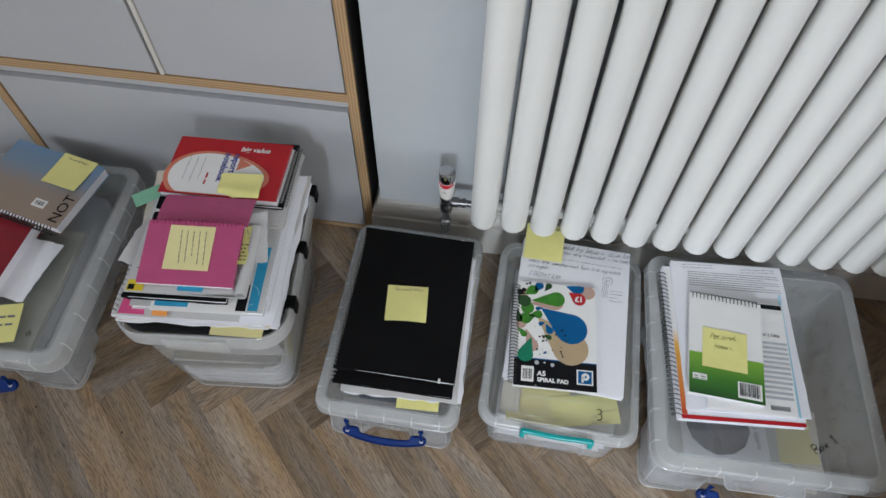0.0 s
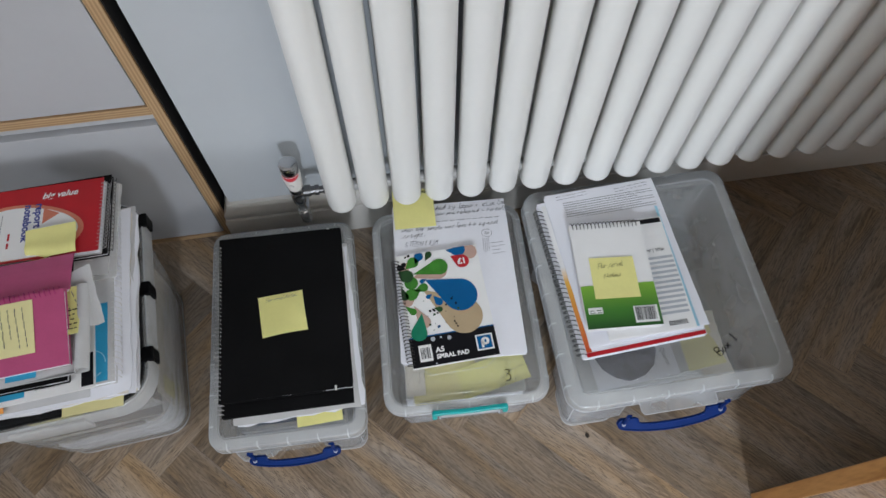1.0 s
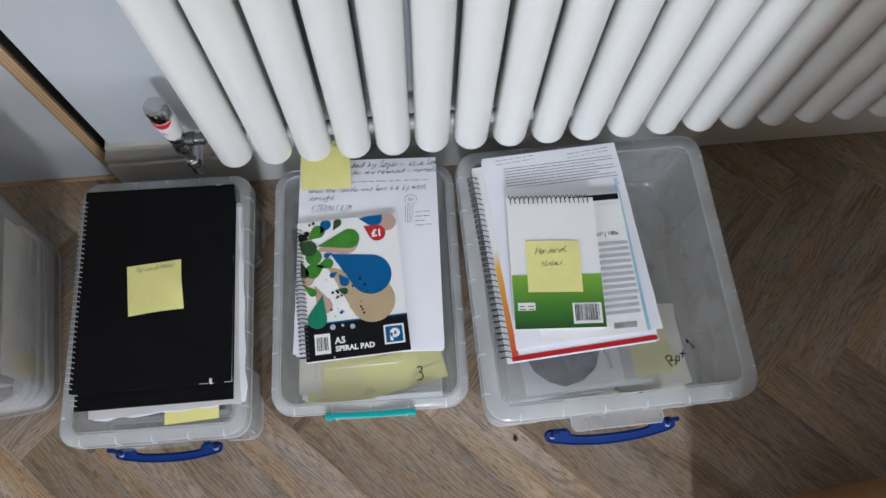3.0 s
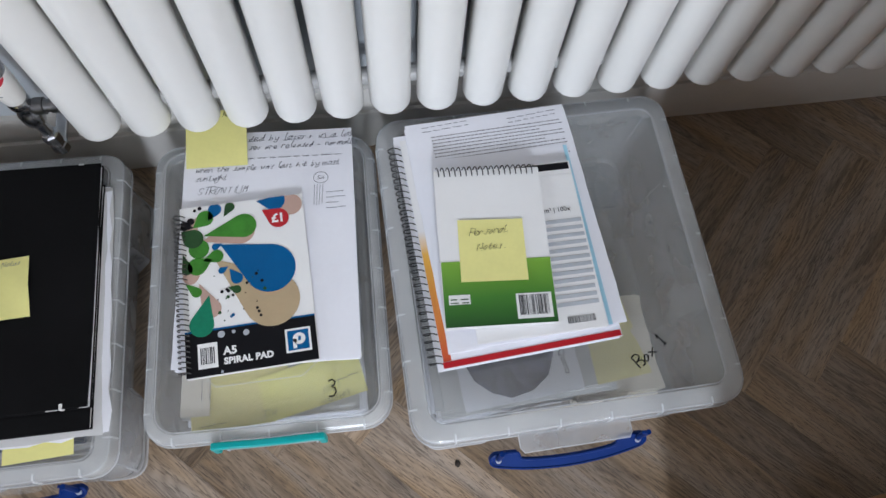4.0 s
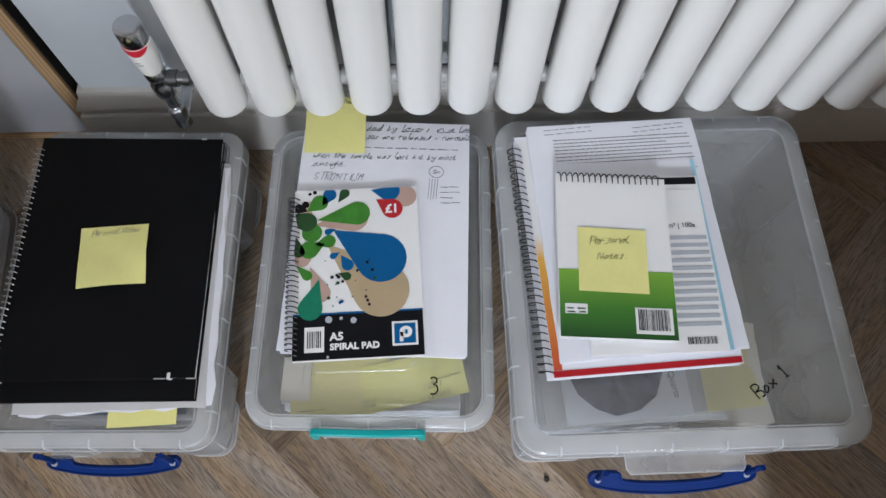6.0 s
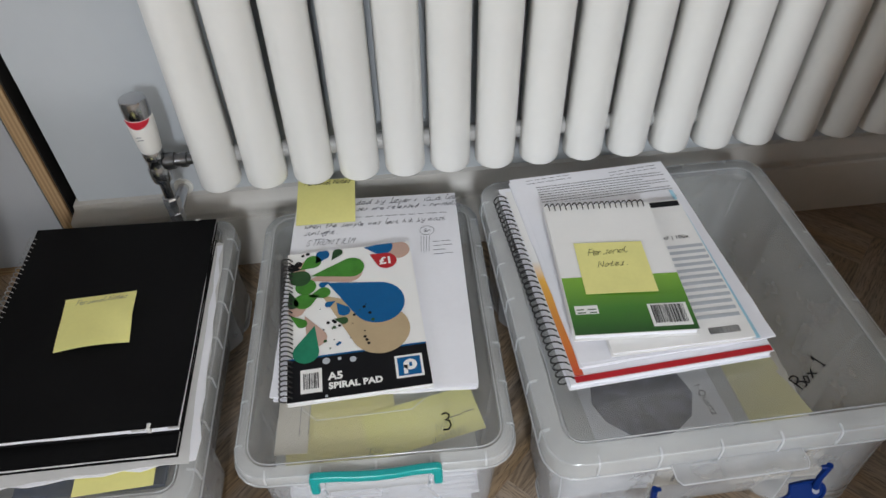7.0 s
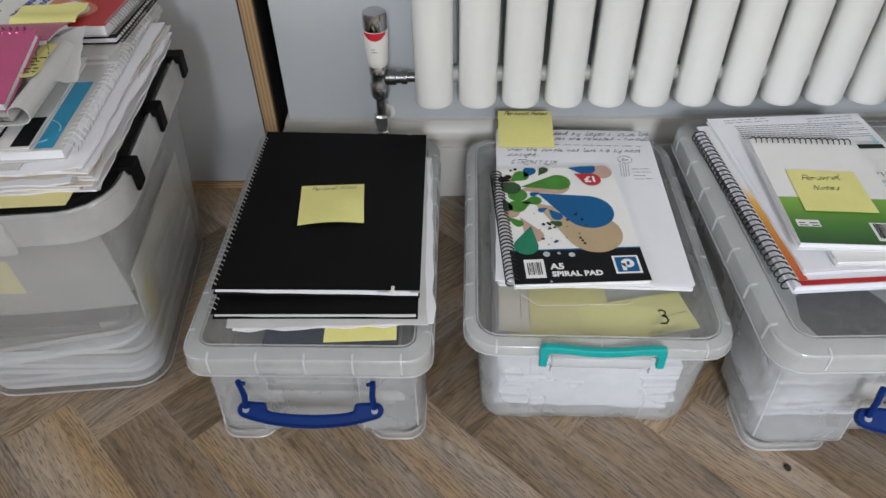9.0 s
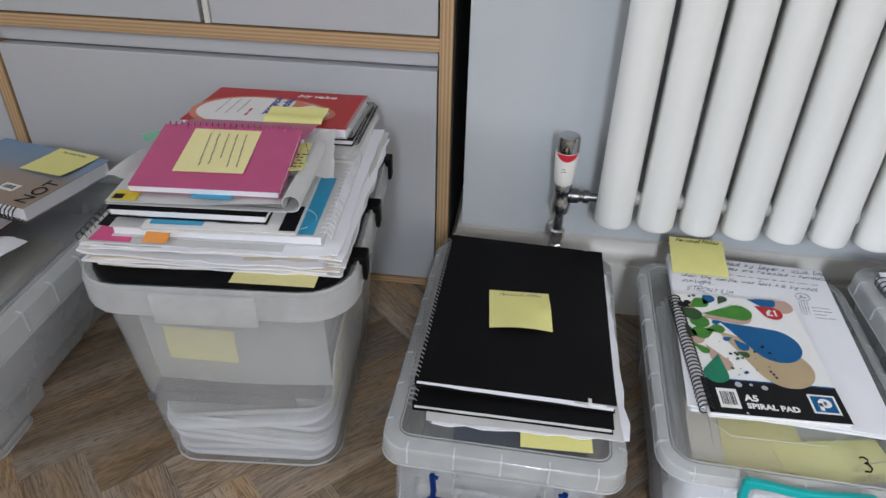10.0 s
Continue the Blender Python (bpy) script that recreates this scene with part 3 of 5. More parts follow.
for i in range(COLS - 1):
    again(link, pose(i * PITCH, 0, HT - 0.07))
part("bracket", slab(0.1, 0.13, 0.054, 0.0715, 0.1, 0.16, 0.003), RAD, radiator)
part("bracket", slab(1.2, 1.23, 0.054, 0.0715, 0.1, 0.16, 0.003), RAD, radiator)

# ---- radiator valve ----
valve = thing("radiator_valve", pose(0.067, 0.926, 0.145), "chrome and white thermostatic radiator valve with a red ring", "valve")
part("cap", lathe([(0.0148, 0.158), (0.0158, 0.16), (0.0158, 0.178), (0.0148, 0.182), (0.012, 0.1835), (0.004, 0.184)], 24), CHROME, valve, "polished chrome cap", True)
window = [[Vector((r * math.sin(radians(g)), -r * math.cos(radians(g)), z)) for r, z in ((0.0164, 0.1592), (0.0164, 0.1495 + 0.0095 * (g / 62) ** 2 - 0.0004), (0.0155, 0.1495 + 0.0095 * (g / 62) ** 2 - 0.0004), (0.0155, 0.1592))] for g in range(-62, 63, 6)]
part("ring", loft(window), RED, valve, "red curved indicator window", True)
part("head", lathe([(0.0115, 0.109), (0.0128, 0.111), (0.0138, 0.118), (0.0156, 0.14), (0.0161, 0.154), (0.0161, 0.159), (0.0156, 0.1597)], 24), WHITEPL, valve, "white plastic thermostat head", True)
part("writing", moved(bars(-0.006, 0.006, 0.0, 2, 0.004, 0.0009, 0.0, 3, (0.004, 0.01)), Matrix.Translation((0, -0.0152, 0.137)) @ pose(0, 0, 0, 90)), INKGREY, valve)
part("collar", lathe([(0.011, 0.0985), (0.0128, 0.1), (0.0128, 0.106), (0.0115, 0.1095)], 20), CHROME, valve, "", True)
part("body", lathe([(0.0085, 0.061), (0.0122, 0.063), (0.0132, 0.068), (0.0132, 0.082), (0.0115, 0.085), (0.0115, 0.094), (0.0125, 0.0985)], 20), CHROME, valve, "chrome valve body", True)
part("union", lathe([(0.008, 0.006), (0.008, 0.012), (0.0105, 0.0125), (0.0105, 0.023), (0.008, 0.0235), (0.0075, 0.03), (0.0095, 0.0305), (0.0095, 0.038), (0.0065, 0.0385), (0.0065, 0.0535)], 14, (0, 0, 0.09), "x"), DULL, valve, "dull chrome union to the radiator", True)
part("pipe", lathe([(0.0075, 0.014), (0.0075, 0.066)], 16), CHROME, valve, "", True)
part("elbow", lathe([(0.009, -0.006), (0.0108, -0.004), (0.0108, 0.008), (0.0095, 0.01), (0.0095, 0.017), (0.0114, 0.0185), (0.0114, 0.032), (0.0095, 0.0345), (0.0078, 0.035)], 8), CHROME, valve, "chrome compression elbow")
part("wall_pipe", lathe([(0.0075, 0.0), (0.0075, 0.0585)], 16, (0.0, 0, 0.002), "y"), CHROME, valve, "", True)
part("rosette", lathe([(0.0095, 0.0555), (0.0128, 0.0558), (0.0132, 0.0589)], 20, (0, 0, 0.002), "y"), WHITEPL, valve, "white pipe rosette on the wall", True)

# ---- storage boxes ----


def notched(w, d, r, z, kx, ky, n):
    """A rounded rectangle whose sides step in by n between the corner pillars."""
    p, out = rrect(w, d, r, z), []
    ax, ay = w / 2 - kx, d / 2 - ky
    cut = {0: [(ax, d / 2), (ax - n, d / 2 - n), (-ax + n, d / 2 - n), (-ax, d / 2)], 1: [(-w / 2, ay), (-w / 2 + n, ay - n), (-w / 2 + n, -ay + n), (-w / 2, -ay)],
           2: [(-ax, -d / 2), (-ax + n, -d / 2 + n), (ax - n, -d / 2 + n), (ax, -d / 2)], 3: [(w / 2, -ay), (w / 2 - n, -ay + n), (w / 2 - n, ay - n), (w / 2, ay)]}
    for q in range(4):
        out += p[q * 6:q * 6 + 6] + [Vector((x, y, z)) for x, y in cut[q]]
    return out


def smooth_outline(pts, k=4):
    """A closed outline with rounded turns."""
    n, out = len(pts), []
    for i in range(n):
        a, b, c, e = (Vector(pts[(i + o) % n]) for o in (-1, 0, 1, 2))
        for j in range(k):
            t = j / k
            q = 0.5 * (2 * b + (c - a) * t + (2 * a - 5 * b + 4 * c - e) * t * t + (3 * b - a - 3 * c + e) * t ** 3)
            out.append((q.x, q.y))
    return out


def storage_box(m, w, d, h, wb, db, label, group, handle=BLUE, ribs=(4, 5), span=0.18, grip_y=-0.02, grip_z=0.095, skirt=0.028, grip_x=0.0, bw=0.022, r1=0.03):
    """A clear plastic box: lid w x d at height h, foot wb x db; boxes with a bail handle stand on four corner feet."""
    box = thing("storage_box", m, label, "storage box", group)
    r0, t, e2 = 0.026, 0.0018, 2 * bw
    ly = h - skirt + 0.002
    blue = handle is BLUE
    kx, ky, dn, up, z0 = (0.26 * w, 0.24 * d, 0.015, 0.004, 0.0135) if blue else (0.2 * w, 0.2 * d, 0.002, 0.001, 0.0)
    body = [notched(wb - 0.012, db - 0.012, r0 - 0.006, z0, kx, ky, dn), notched(wb - 0.003, db - 0.003, r0, z0 + 0.0025, kx, ky, dn), notched(wb, db, r0, z0 + 0.008, kx, ky, dn), notched(w - 0.026, d - 0.026, r1 - 0.006, ly, kx, ky, up)]
    body += [notched(w - 0.014, d - 0.014, r1 - 0.003, ly + 0.002, kx, ky, 0.0005), notched(w - 0.014, d - 0.014, r1 - 0.003, h - 0.012, kx, ky, 0.0005), notched(w - 0.026 - 2 * t, d - 0.026 - 2 * t, r1 - 0.008, h - 0.012, kx, ky, 0.0005)]
    body += [notched(w - 0.026 - 2 * t, d - 0.026 - 2 * t, r1 - 0.008, ly, kx, ky, up), notched(wb - 2 * t, db - 2 * t, r0 - 0.002, z0 + 0.008, kx, ky, dn), notched(wb - 0.012, db - 0.012, r0 - 0.006, z0 + 0.004, kx, ky, dn)]
    part("body", loft(body), FROST, box, "frosted clear plastic tub", True)
    if blue:
        for sx in (-1, 1):
            for sy in (-1, 1):
                fw, fd = kx * 0.96, ky * 0.8
                foot = loft([rrect(fw - 0.006, fd - 0.006, 0.018, 0.0), rrect(fw - 0.002, fd - 0.002, 0.02, 0.0015), rrect(fw, fd, 0.021, z0 - 0.0003), rrect(fw - 0.005, fd - 0.005, 0.019, z0 - 0.0003), rrect(fw - 0.007, fd - 0.007, 0.018, 0.003)])
                spot = Matrix.Translation((sx * (wb / 2 - fw / 2), sy * (db / 2 - fd / 2), 0))
                leg = part("foot", moved(foot, spot), RIM, box, "", True)
                part("bead", moved(tube(rrect(fw - 0.001, fd - 0.001, 0.02, 0.0014), 0.0011, 6, True), spot), BEAD, leg, "bright moulded edge", True)
    # the lid: recessed panel, rounded sloping border and a hanging skirt
    ring = lambda inset, z: rrect(w - inset, d - inset, max(0.006, r1 + 0.001 - inset * 0.3), h - z)
    top = [ring(a, z) for a, z in ((e2 + 0.025, 0.0115), (e2 + 0.01, 0.0115), (e2 + 0.002, 0.003), (0.014, 0.0045), (0.006, 0.0075), (0.004, skirt))]
    top += [ring(a, z) for a, z in ((0.0, skirt), (0.0004, 0.0085), (0.0008, 0.0068), (0.0022, 0.005), (0.0048, 0.0036), (0.0075, 0.0029), (0.0095, 0.0026))]
    top += [ring(a, z) for a, z in ((e2 - 0.004, 0.0002), (e2, 0.0), (e2 + 0.002, 0.0006), (e2 + 0.006, 0.0076), (e2 + 0.009, 0.0085), (e2 + 0.026, 0.0085), (e2 + 0.028, 0.0077), (e2 + 0.034, 0.0077), (e2 + 0.036, 0.0085))]
    cover = part("lid", loft(top), CLEAR, box, "clear plastic lid with a raised rim", True)
    line = ((0.0018, skirt - 0.001), (0.0022, 0.0088), (0.0034, 0.0066), (0.006, 0.0048), (0.01, 0.0038), (e2 - 0.004, 0.0012))
    rim = [rrect(w - a, d - a, r1 - a / 4, h - b) for a, b in line] + [rrect(w - a - 0.001, d - a - 0.001, r1 - a / 4, h - b - 0.0007) for a, b in line[::-1]]
    part("rim", loft(rim, closed=True), RIM, cover, "milky hollow lid rim", True)
    for ww, dd, rr, zz, tk in ((w, d, r1 + 0.001, h - skirt, 0.0011), (w - e2 - 0.001, d - e2 - 0.001, r1 - 0.3 * e2, h - 0.0006, 0.0007), (w - 0.0042, d - 0.0042, r1, h - 0.0043, 0.0007)):
        part("bead", tube(rrect(ww, dd, rr, zz), tk, 6, True), BEAD, cover, "bright moulded edge", True)
    if blue:
        for sx in (-1, 1):
            for sy in (-1, 1):
                x0, y0, x1, y1 = wb / 2 - 0.0075, db / 2 - 0.0075, (w - 0.026) / 2 - 0.0085, (d - 0.026) / 2 - 0.0085
                part("bead", tube([(sx * x0, sy * y0, z0 + 0.006), (sx * (x0 + x1) / 2, sy * (y0 + y1) / 2, (z0 + ly) / 2), (sx * x1, sy * y1, ly)], 0.0014, 6), BEAD, box, "pale moulded corner ridge", True)
                a0, a1 = (wb / 2 - kx, db / 2), ((w - 0.026) / 2 - kx, (d - 0.026) / 2)
                part("bead", tube([(sx * a0[0], sy * (a0[1] - 0.001), z0 + 0.008), (sx * a1[0], sy * (a1[1] - 0.001), ly)], 0.0009, 6), BEAD, box, "pale moulded corner ridge", True)
    # ribs follow the slope of the border
    rib = [[Vector((x * a, y, z)) for a, y, z in ((1, -0.0003, 0.004 - skirt), (1, -0.0002, -0.0088), (1, 0.0004, -0.0064), (1, 0.0014, -0.0044), (1, 0.003, -0.003), (1, 0.009, -0.0016), (1, 0.009, -0.004), (1, 0.004, -0.008), (1, 0.0022, 0.004 - skirt))] for x in (-0.001, 0.001)]
    rx = part("rib", loft(rib), RIB, cover)
    rx.matrix_basis = pose(-w * 0.38, -d / 2, h)
    for k in range(ribs[0]):
        x = -w * 0.38 + (k + 1) * w * 0.76 / ribs[0]
        again(rx, pose(x, -d / 2, h))
        again(rx, pose(x, d / 2, h, 0, 0, 180))
    for k in range(ribs[1] + 1):
        y = -d * 0.4 + k * d * 0.8 / ribs[1]
        again(rx, pose(-w / 2, y, h, 0, 0, -90))
        again(rx, pose(w / 2, y, h, 0, 0, 90))
    if blue:
        a, b = (span * 0.38, 0.115 * span) if w > 0.3 else (span * 0.36, 0.06 * span)
        lip = [[Vector((grip_x + x, y, z)) for x, y in ((-a * e, -d / 2 + 0.002), (-a * e, -d / 2 - b * 0.7), (-a * e * 0.94, -d / 2 - b * e), (a * e * 0.94, -d / 2 - b * e), (a * e, -d / 2 - b * 0.7), (a * e, -d / 2 + 0.002))] for e, z in ((0.985, h - skirt), (1.0, h - skirt + 0.001), (1.0, h - skirt + 0.003), (0.98, h - skirt + 0.004))]
        plate = part("latch_plate", loft(lip), FROST if w > 0.3 else CLEAR, box, "clear moulded grip lip", True)
        if w > 0.3:
            part("bead", tube([p for p in lip[2]], 0.0008, 6), BEAD, plate, "bright moulded edge", True)
        s, q = span / 2, span / 0.131
        half = [(0, -0.0178), (s / q * 0.55, -0.015), (s / q - 0.006, -0.0098), (s / q + 0.004, -0.0066), (s / q + 0.0073, -0.0036), (s / q + 0.0086, 0.0), (s / q + 0.0076, 0.0036), (s / q + 0.005, 0.0062), (s / q + 0.001, 0.0073), (s / q - 0.0155, 0.0066), (s / q - 0.0185, 0.0045), (s / q - 0.0215, -0.002), (s / q * 0.4, -0.0052), (0, -0.0062)]
        bail = [(x * q, y * q) for x, y in half] + [(-x * q, y * q) for x, y in half[1:-1][::-1]]
        hang = Matrix.Translation((grip_x, -d / 2 + grip_y, grip_z)) @ pose(0, 0, 0, 42)
        grip = part("handle", moved(prism(smooth_outline(bail), -0.003, 0.002), hang), handle, box, "blue plastic carrying handle")
        edge_ = smooth_outline(bail, 3)
        part("raised_lip", moved(tube([(x * 0.985, y * 0.94 - 0.0002, 0.0022) for x, y in edge_], 0.0016, 6, True), hang), handle, grip, "raised rounded edge", True)
        for sx in (-1, 1):
            yy, zt = -d / 2 + grip_y, h - skirt - 0.003
            arm = join(tube([(sx * s, yy, grip_z + 0.004), (sx * (s - 0.0015), yy + 0.002, (grip_z + zt) / 2), (sx * (s + 0.0005), yy + 0.003, zt - 0.003), (sx * (s + 0.0005), yy + 0.003, zt)], 0.0032, 8), tube([(sx * (s + 0.0005), yy + 0.003, zt - 0.002), (sx * (s - 0.0055), yy + 0.004, zt - 0.0045)], 0.0021, 8))
            part("hinge_arm", moved(arm, Matrix.Translation((grip_x, 0, 0))), handle, grip, "", True)
            part("pin", moved(lathe([(0.0034, -0.004), (0.0036, 0.002), (0.0036, 0.0034), (0.003, 0.004)], 12, (sx * s, 0, 0)), hang), RIB, grip, "pale pivot pin", True)
    return box


def teal_clip(box, d, h, side):
    """A wavy clip handle on the short edge."""
    y = side * (d / 2 + 0.006)
    f = y - side * 0.0005
    wave = [(-0.063, 0.0), (-0.0615, 0.0045), (-0.058, 0.006), (-0.04, 0.0052), (-0.02, 0.0022), (0.0, 0.001), (0.02, 0.0022), (0.04, 0.0052), (0.058, 0.006), (0.0615, 0.0045), (0.063, 0.0)]
    outer = [(-0.063, -0.023)] + wave + [(0.063, -0.023), (0.0545, -0.023), (0.0545, -0.0065)]
    inner = [(0.051, -0.0035), (0.035, -0.0042), (0.018, -0.0068), (0.0, -0.008), (-0.018, -0.0068), (-0.035, -0.0042), (-0.051, -0.0035), (-0.0545, -0.0065), (-0.0545, -0.023)]
    bar = moved(prism(outer + inner, -0.0045, 0.0035), Matrix.Translation((0.0, f, h + 0.001)) @ pose(0, 0, 0, 86 if side < 0 else -86))
    clip = part("clip", bar, TEAL, box, "teal plastic locking clip")
    soft = clip.modifiers.new("edges", "BEVEL")
    soft.width, soft.segments, soft.angle_limit = 0.0022, 3, radians(50)
    part("clip_lip", slab(-0.05, 0.05, min(y - side * 0.008, y + side * 0.002), max(y - side * 0.008, y + side * 0.002), h - 0.026, h - 0.01, 0.003), RIB, clip, "clear moulded lip", True)
    for x in (-0.05, 0.05):
        part("clip_pin", slab(x - 0.0012, x + 0.0012, y - 0.002, y + 0.002, h - 0.033, h - 0.025, 0.0008), P_GREY, clip, "grey hinge pin")


def pile(m, w, d, h, n, material, label, category="papers", seed=1, spread=0.006, turn=2.0, wave=0.0, mats=None, round_=0.0, flare=0.0, edge=0.0006):
    """A loose pile of sheets, each bundle a part."""
    t = thing("paper_stack", m, label, category)
    rnd = random.Random(seed)
    for i in range(n):
        z0, z1 = h * i / n, h * (i + 0.93) / n
        dx, dy, a = rnd.uniform(-spread, spread), rnd.uniform(-spread, spread), rnd.uniform(-turn, turn)
        k1, k2, k3 = rnd.uniform(-1, 1), rnd.uniform(-1, 1), rnd.uniform(0, 6)
        f = lambda u, v: wave * (0.5 + 0.5 * math.sin(3 * u + k3 + 2 * v * k1)) * (0.3 + 0.7 * i / n)
        geo = sheet(w + rnd.uniform(-1, 0) * spread, d + rnd.uniform(-1, 0) * spread, z1 - z0, f, 12, 12, edge, seed * 50 + i)
        if round_:
            a0, b0 = w + flare * z0 + rnd.uniform(-0.014, 0), d + flare * z0 + rnd.uniform(-0.012, 0)
            rings = [rrect(a0, b0, round_, z0, 8), rrect(a0 + 0.002, b0 + 0.002, round_, z0 + 0.002, 8), rrect(a0 + 0.002, b0 + 0.002, round_, z1 - 0.002, 8), rrect(a0, b0, round_, z1, 8)]
            for ring_ in rings:
                for p in ring_:
                    p.z += f(p.x / a0 + 0.5, p.y / b0 + 0.5) * (1 if i else 0.15)
            geo = [p + Vector((w / 2, d / 2, -z0)) for p in sum(rings, [])], loft(rings)[1]
        mm = (mats or [material])[i % len(mats or [material])]
        part("paper_block", moved(geo, pose(dx, dy, z0, 0, 0, a) @ Matrix.Translation((-w / 2, -d / 2, 0))), mm, t)
    return t


def notebook(name, m, w, d, h, cover, label, pages=PAPER, wire=None, side="left", r=0.005, pitch=0.0085, back=None, curl=0.0, wire_r=0.0006):
    """A bound pad: corner at its origin, back cover, pages, front cover and a wire binding."""
    t = thing(name, m, label, "notebook")
    zero = lambda u, v: 0.0
    part("back_cover", sheet(w, d, 0.0008, zero, 2, 2), back or cover, t)
    part("page_block", moved(sheet(w - 0.004, d - 0.005, h - 0.0022, lambda u, v: 0.001, 8, 8, 0.0007, 5), Matrix.Translation((0.002, 0.0025, 0))), pages, t, "white page block")
    part("front_cover", sheet(w, d, 0.0007, lambda u, v: h - 0.001 + curl * max(0, 0.35 - v) ** 2 * u, 8, 10), cover, t)
    if wire:
        if side in ("left", "right"):
            g = moved(coil(d - 0.01, r, pitch, wire_r, "x"), Matrix.Translation((-0.001 if side == "left" else w + 0.001, 0.005, h / 2)))
        else:
            g = moved(coil(w - 0.006, r, pitch, wire_r, "y"), Matrix.Translation((0.003, d - 0.002, h / 2)))
        part("spiral_binding", g, wire, t, "wire spiral binding", True)
    return t


def sticky(m, w=0.076, d=0.076, lift=0.004, material=YELLOW, label="pale yellow square sticky note", fold=None):
    t = thing("sticky_note", m, label, "sticky note")
    f = fold or (lambda u, v: lift * (1 - v) ** 2 * (0.4 + 0.6 * u) + 0.0003)
    part("paper", sheet(w, d, 0.0003, f, 8, 8), material, t, "", True)
    return t


G = "row of plastic storage boxes"
storage_box(pose(0.017, 0.711, 0, 0, 0, -1.2), 0.256, 0.395, 0.151, 0.234, 0.386, "clear plastic storage box with blue handle under black notebooks", G, span=0.136, grip_x=-0.001, grip_y=-0.008, grip_z=0.076, ribs=(4, 6), bw=0.018, r1=0.024)
box_teal = storage_box(pose(0.319, 0.716, 0, 0, 0, -2.0), 0.279, 0.378, 0.15, 0.238, 0.352, "clear plastic storage box with teal clips full of papers", G, handle=TEAL, ribs=(4, 6), skirt=0.017, bw=0.0135, r1=0.032)
teal_clip(box_teal, 0.378, 0.15, -1)
box_one = storage_box(pose(0.661, 0.696, 0, 0, 0, 0.5), 0.385, 0.408, 0.181, 0.352, 0.392, "wide clear plastic storage box marked Box 1 with blue handle", G, span=0.17, grip_x=-0.01, grip_z=0.106, ribs=(5, 6))
box_left = storage_box(pose(-0.768, 0.7315, 0, 0, 0, 1), 0.398, 0.443, 0.187, 0.318, 0.405, "wide clear plastic storage box with blue handle under books", G, span=0.186, grip_z=0.116, ribs=(5, 6), skirt=0.036)

# ---- open tub with the tall pile ----
tub = thing("plastic_tub", pose(-0.307, 0.728, 0, 0, 0, 5), "open frosted plastic tub heaped with notebooks and papers", "storage box", G)
TUBPL = plastic("frosted_tub_plastic", (0.93, 0.94, 0.95), 0.22, 0.36)
TW, TD, TH = 0.288, 0.345, 0.297
sec = [rrect(0.2, 0.275, 0.03, 0.0), rrect(0.212, 0.288, 0.036, 0.003), rrect(0.218, 0.294, 0.038, 0.012), rrect(0.236, 0.308, 0.042, 0.11), rrect(0.262, 0.326, 0.045, TH - 0.046), rrect(0.266, 0.328, 0.045, TH - 0.04)]
sec += [rrect(TW - 0.006, TD - 0.006, 0.05, TH - 0.038), rrect(TW, TD, 0.052, TH - 0.034), rrect(TW, TD, 0.052, TH - 0.004), rrect(TW - 0.005, TD - 0.005, 0.05, TH), rrect(TW - 0.012, TD - 0.012, 0.048, TH - 0.001)]
sec += [rrect(TW - 0.022, TD - 0.02, 0.045, TH - 0.006), rrect(0.258, 0.322, 0.043, TH - 0.05), rrect(0.232, 0.304, 0.04, 0.11), rrect(0.212, 0.288, 0.036, 0.014), rrect(0.2, 0.276, 0.03, 0.006)]
part("body", loft(sec), TUBPL, tub, "frosted plastic tub with rounded corners", True)
for ww, dd, rr, zz in ((TW, TD, 0.052, TH - 0.0345), (TW - 0.004, TD - 0.004, 0.05, TH - 0.0008), (0.214, 0.29, 0.037, 0.0045)):
    part("bead", tube(rrect(ww, dd, rr, zz), 0.0011, 6, True), BEAD, tub, "bright moulded edge", True)
band = [rrect(TW + a, TD + a, 0.052, TH - b) for a, b in ((0.0006, 0.034), (0.0018, 0.0335), (0.0016, 0.006), (-0.003, 0.0005), (-0.004, 0.0012), (0.0006, 0.006))]
part("rim", loft(band, closed=True), RIM, tub, "milky turned-down rim", True)
part("rim_plate", slab(-0.056, 0.05, -TD / 2 - 0.007, -TD / 2 - 0.0015, TH - 0.041, TH - 0.003, 0.002), RIM, tub, "milky moulded grip on the rim", True)
lin = [rrect(TW - 0.022, TD - 0.02, 0.045, TH - 0.012), rrect(TW - 0.019, TD - 0.017, 0.046, TH), rrect(TW - 0.021, TD - 0.019, 0.046, TH + 0.004), rrect(TW - 0.032, TD - 0.03, 0.04, TH + 0.0075), rrect(TW - 0.06, TD - 0.06, 0.03, TH + 0.008)]
liner = part("liner", loft(lin), BAG, tub, "black inner tray under the papers", True)
for y in (-0.1, 0.007, 0.13):
    part("tab", join(slab(TW / 2 - 0.014, TW / 2 + 0.007, y - 0.011, y + 0.011, TH - 0.006, TH + 0.004, 0.002), slab(TW / 2 + 0.002, TW / 2 + 0.007, y - 0.01, y + 0.01, TH - 0.026, TH, 0.002)), BAG, liner, "black clip over the rim")
pile(pose(-0.307, 0.728, 0.0065, 0, 0, 5), 0.203, 0.282, 0.066, 9, PAPER, "loose white papers lying in the bottom of the tub", seed=4, wave=0.034, spread=0.002, turn=0.5, mats=[PAPER, PAPER, PAPER2], round_=0.03, flare=0.15)
tray = thing("document_tray", pose(-0.311, 0.725, 0.113, 0, 0, 5), "grey plastic document tray lying inside the tub", "document wallet")
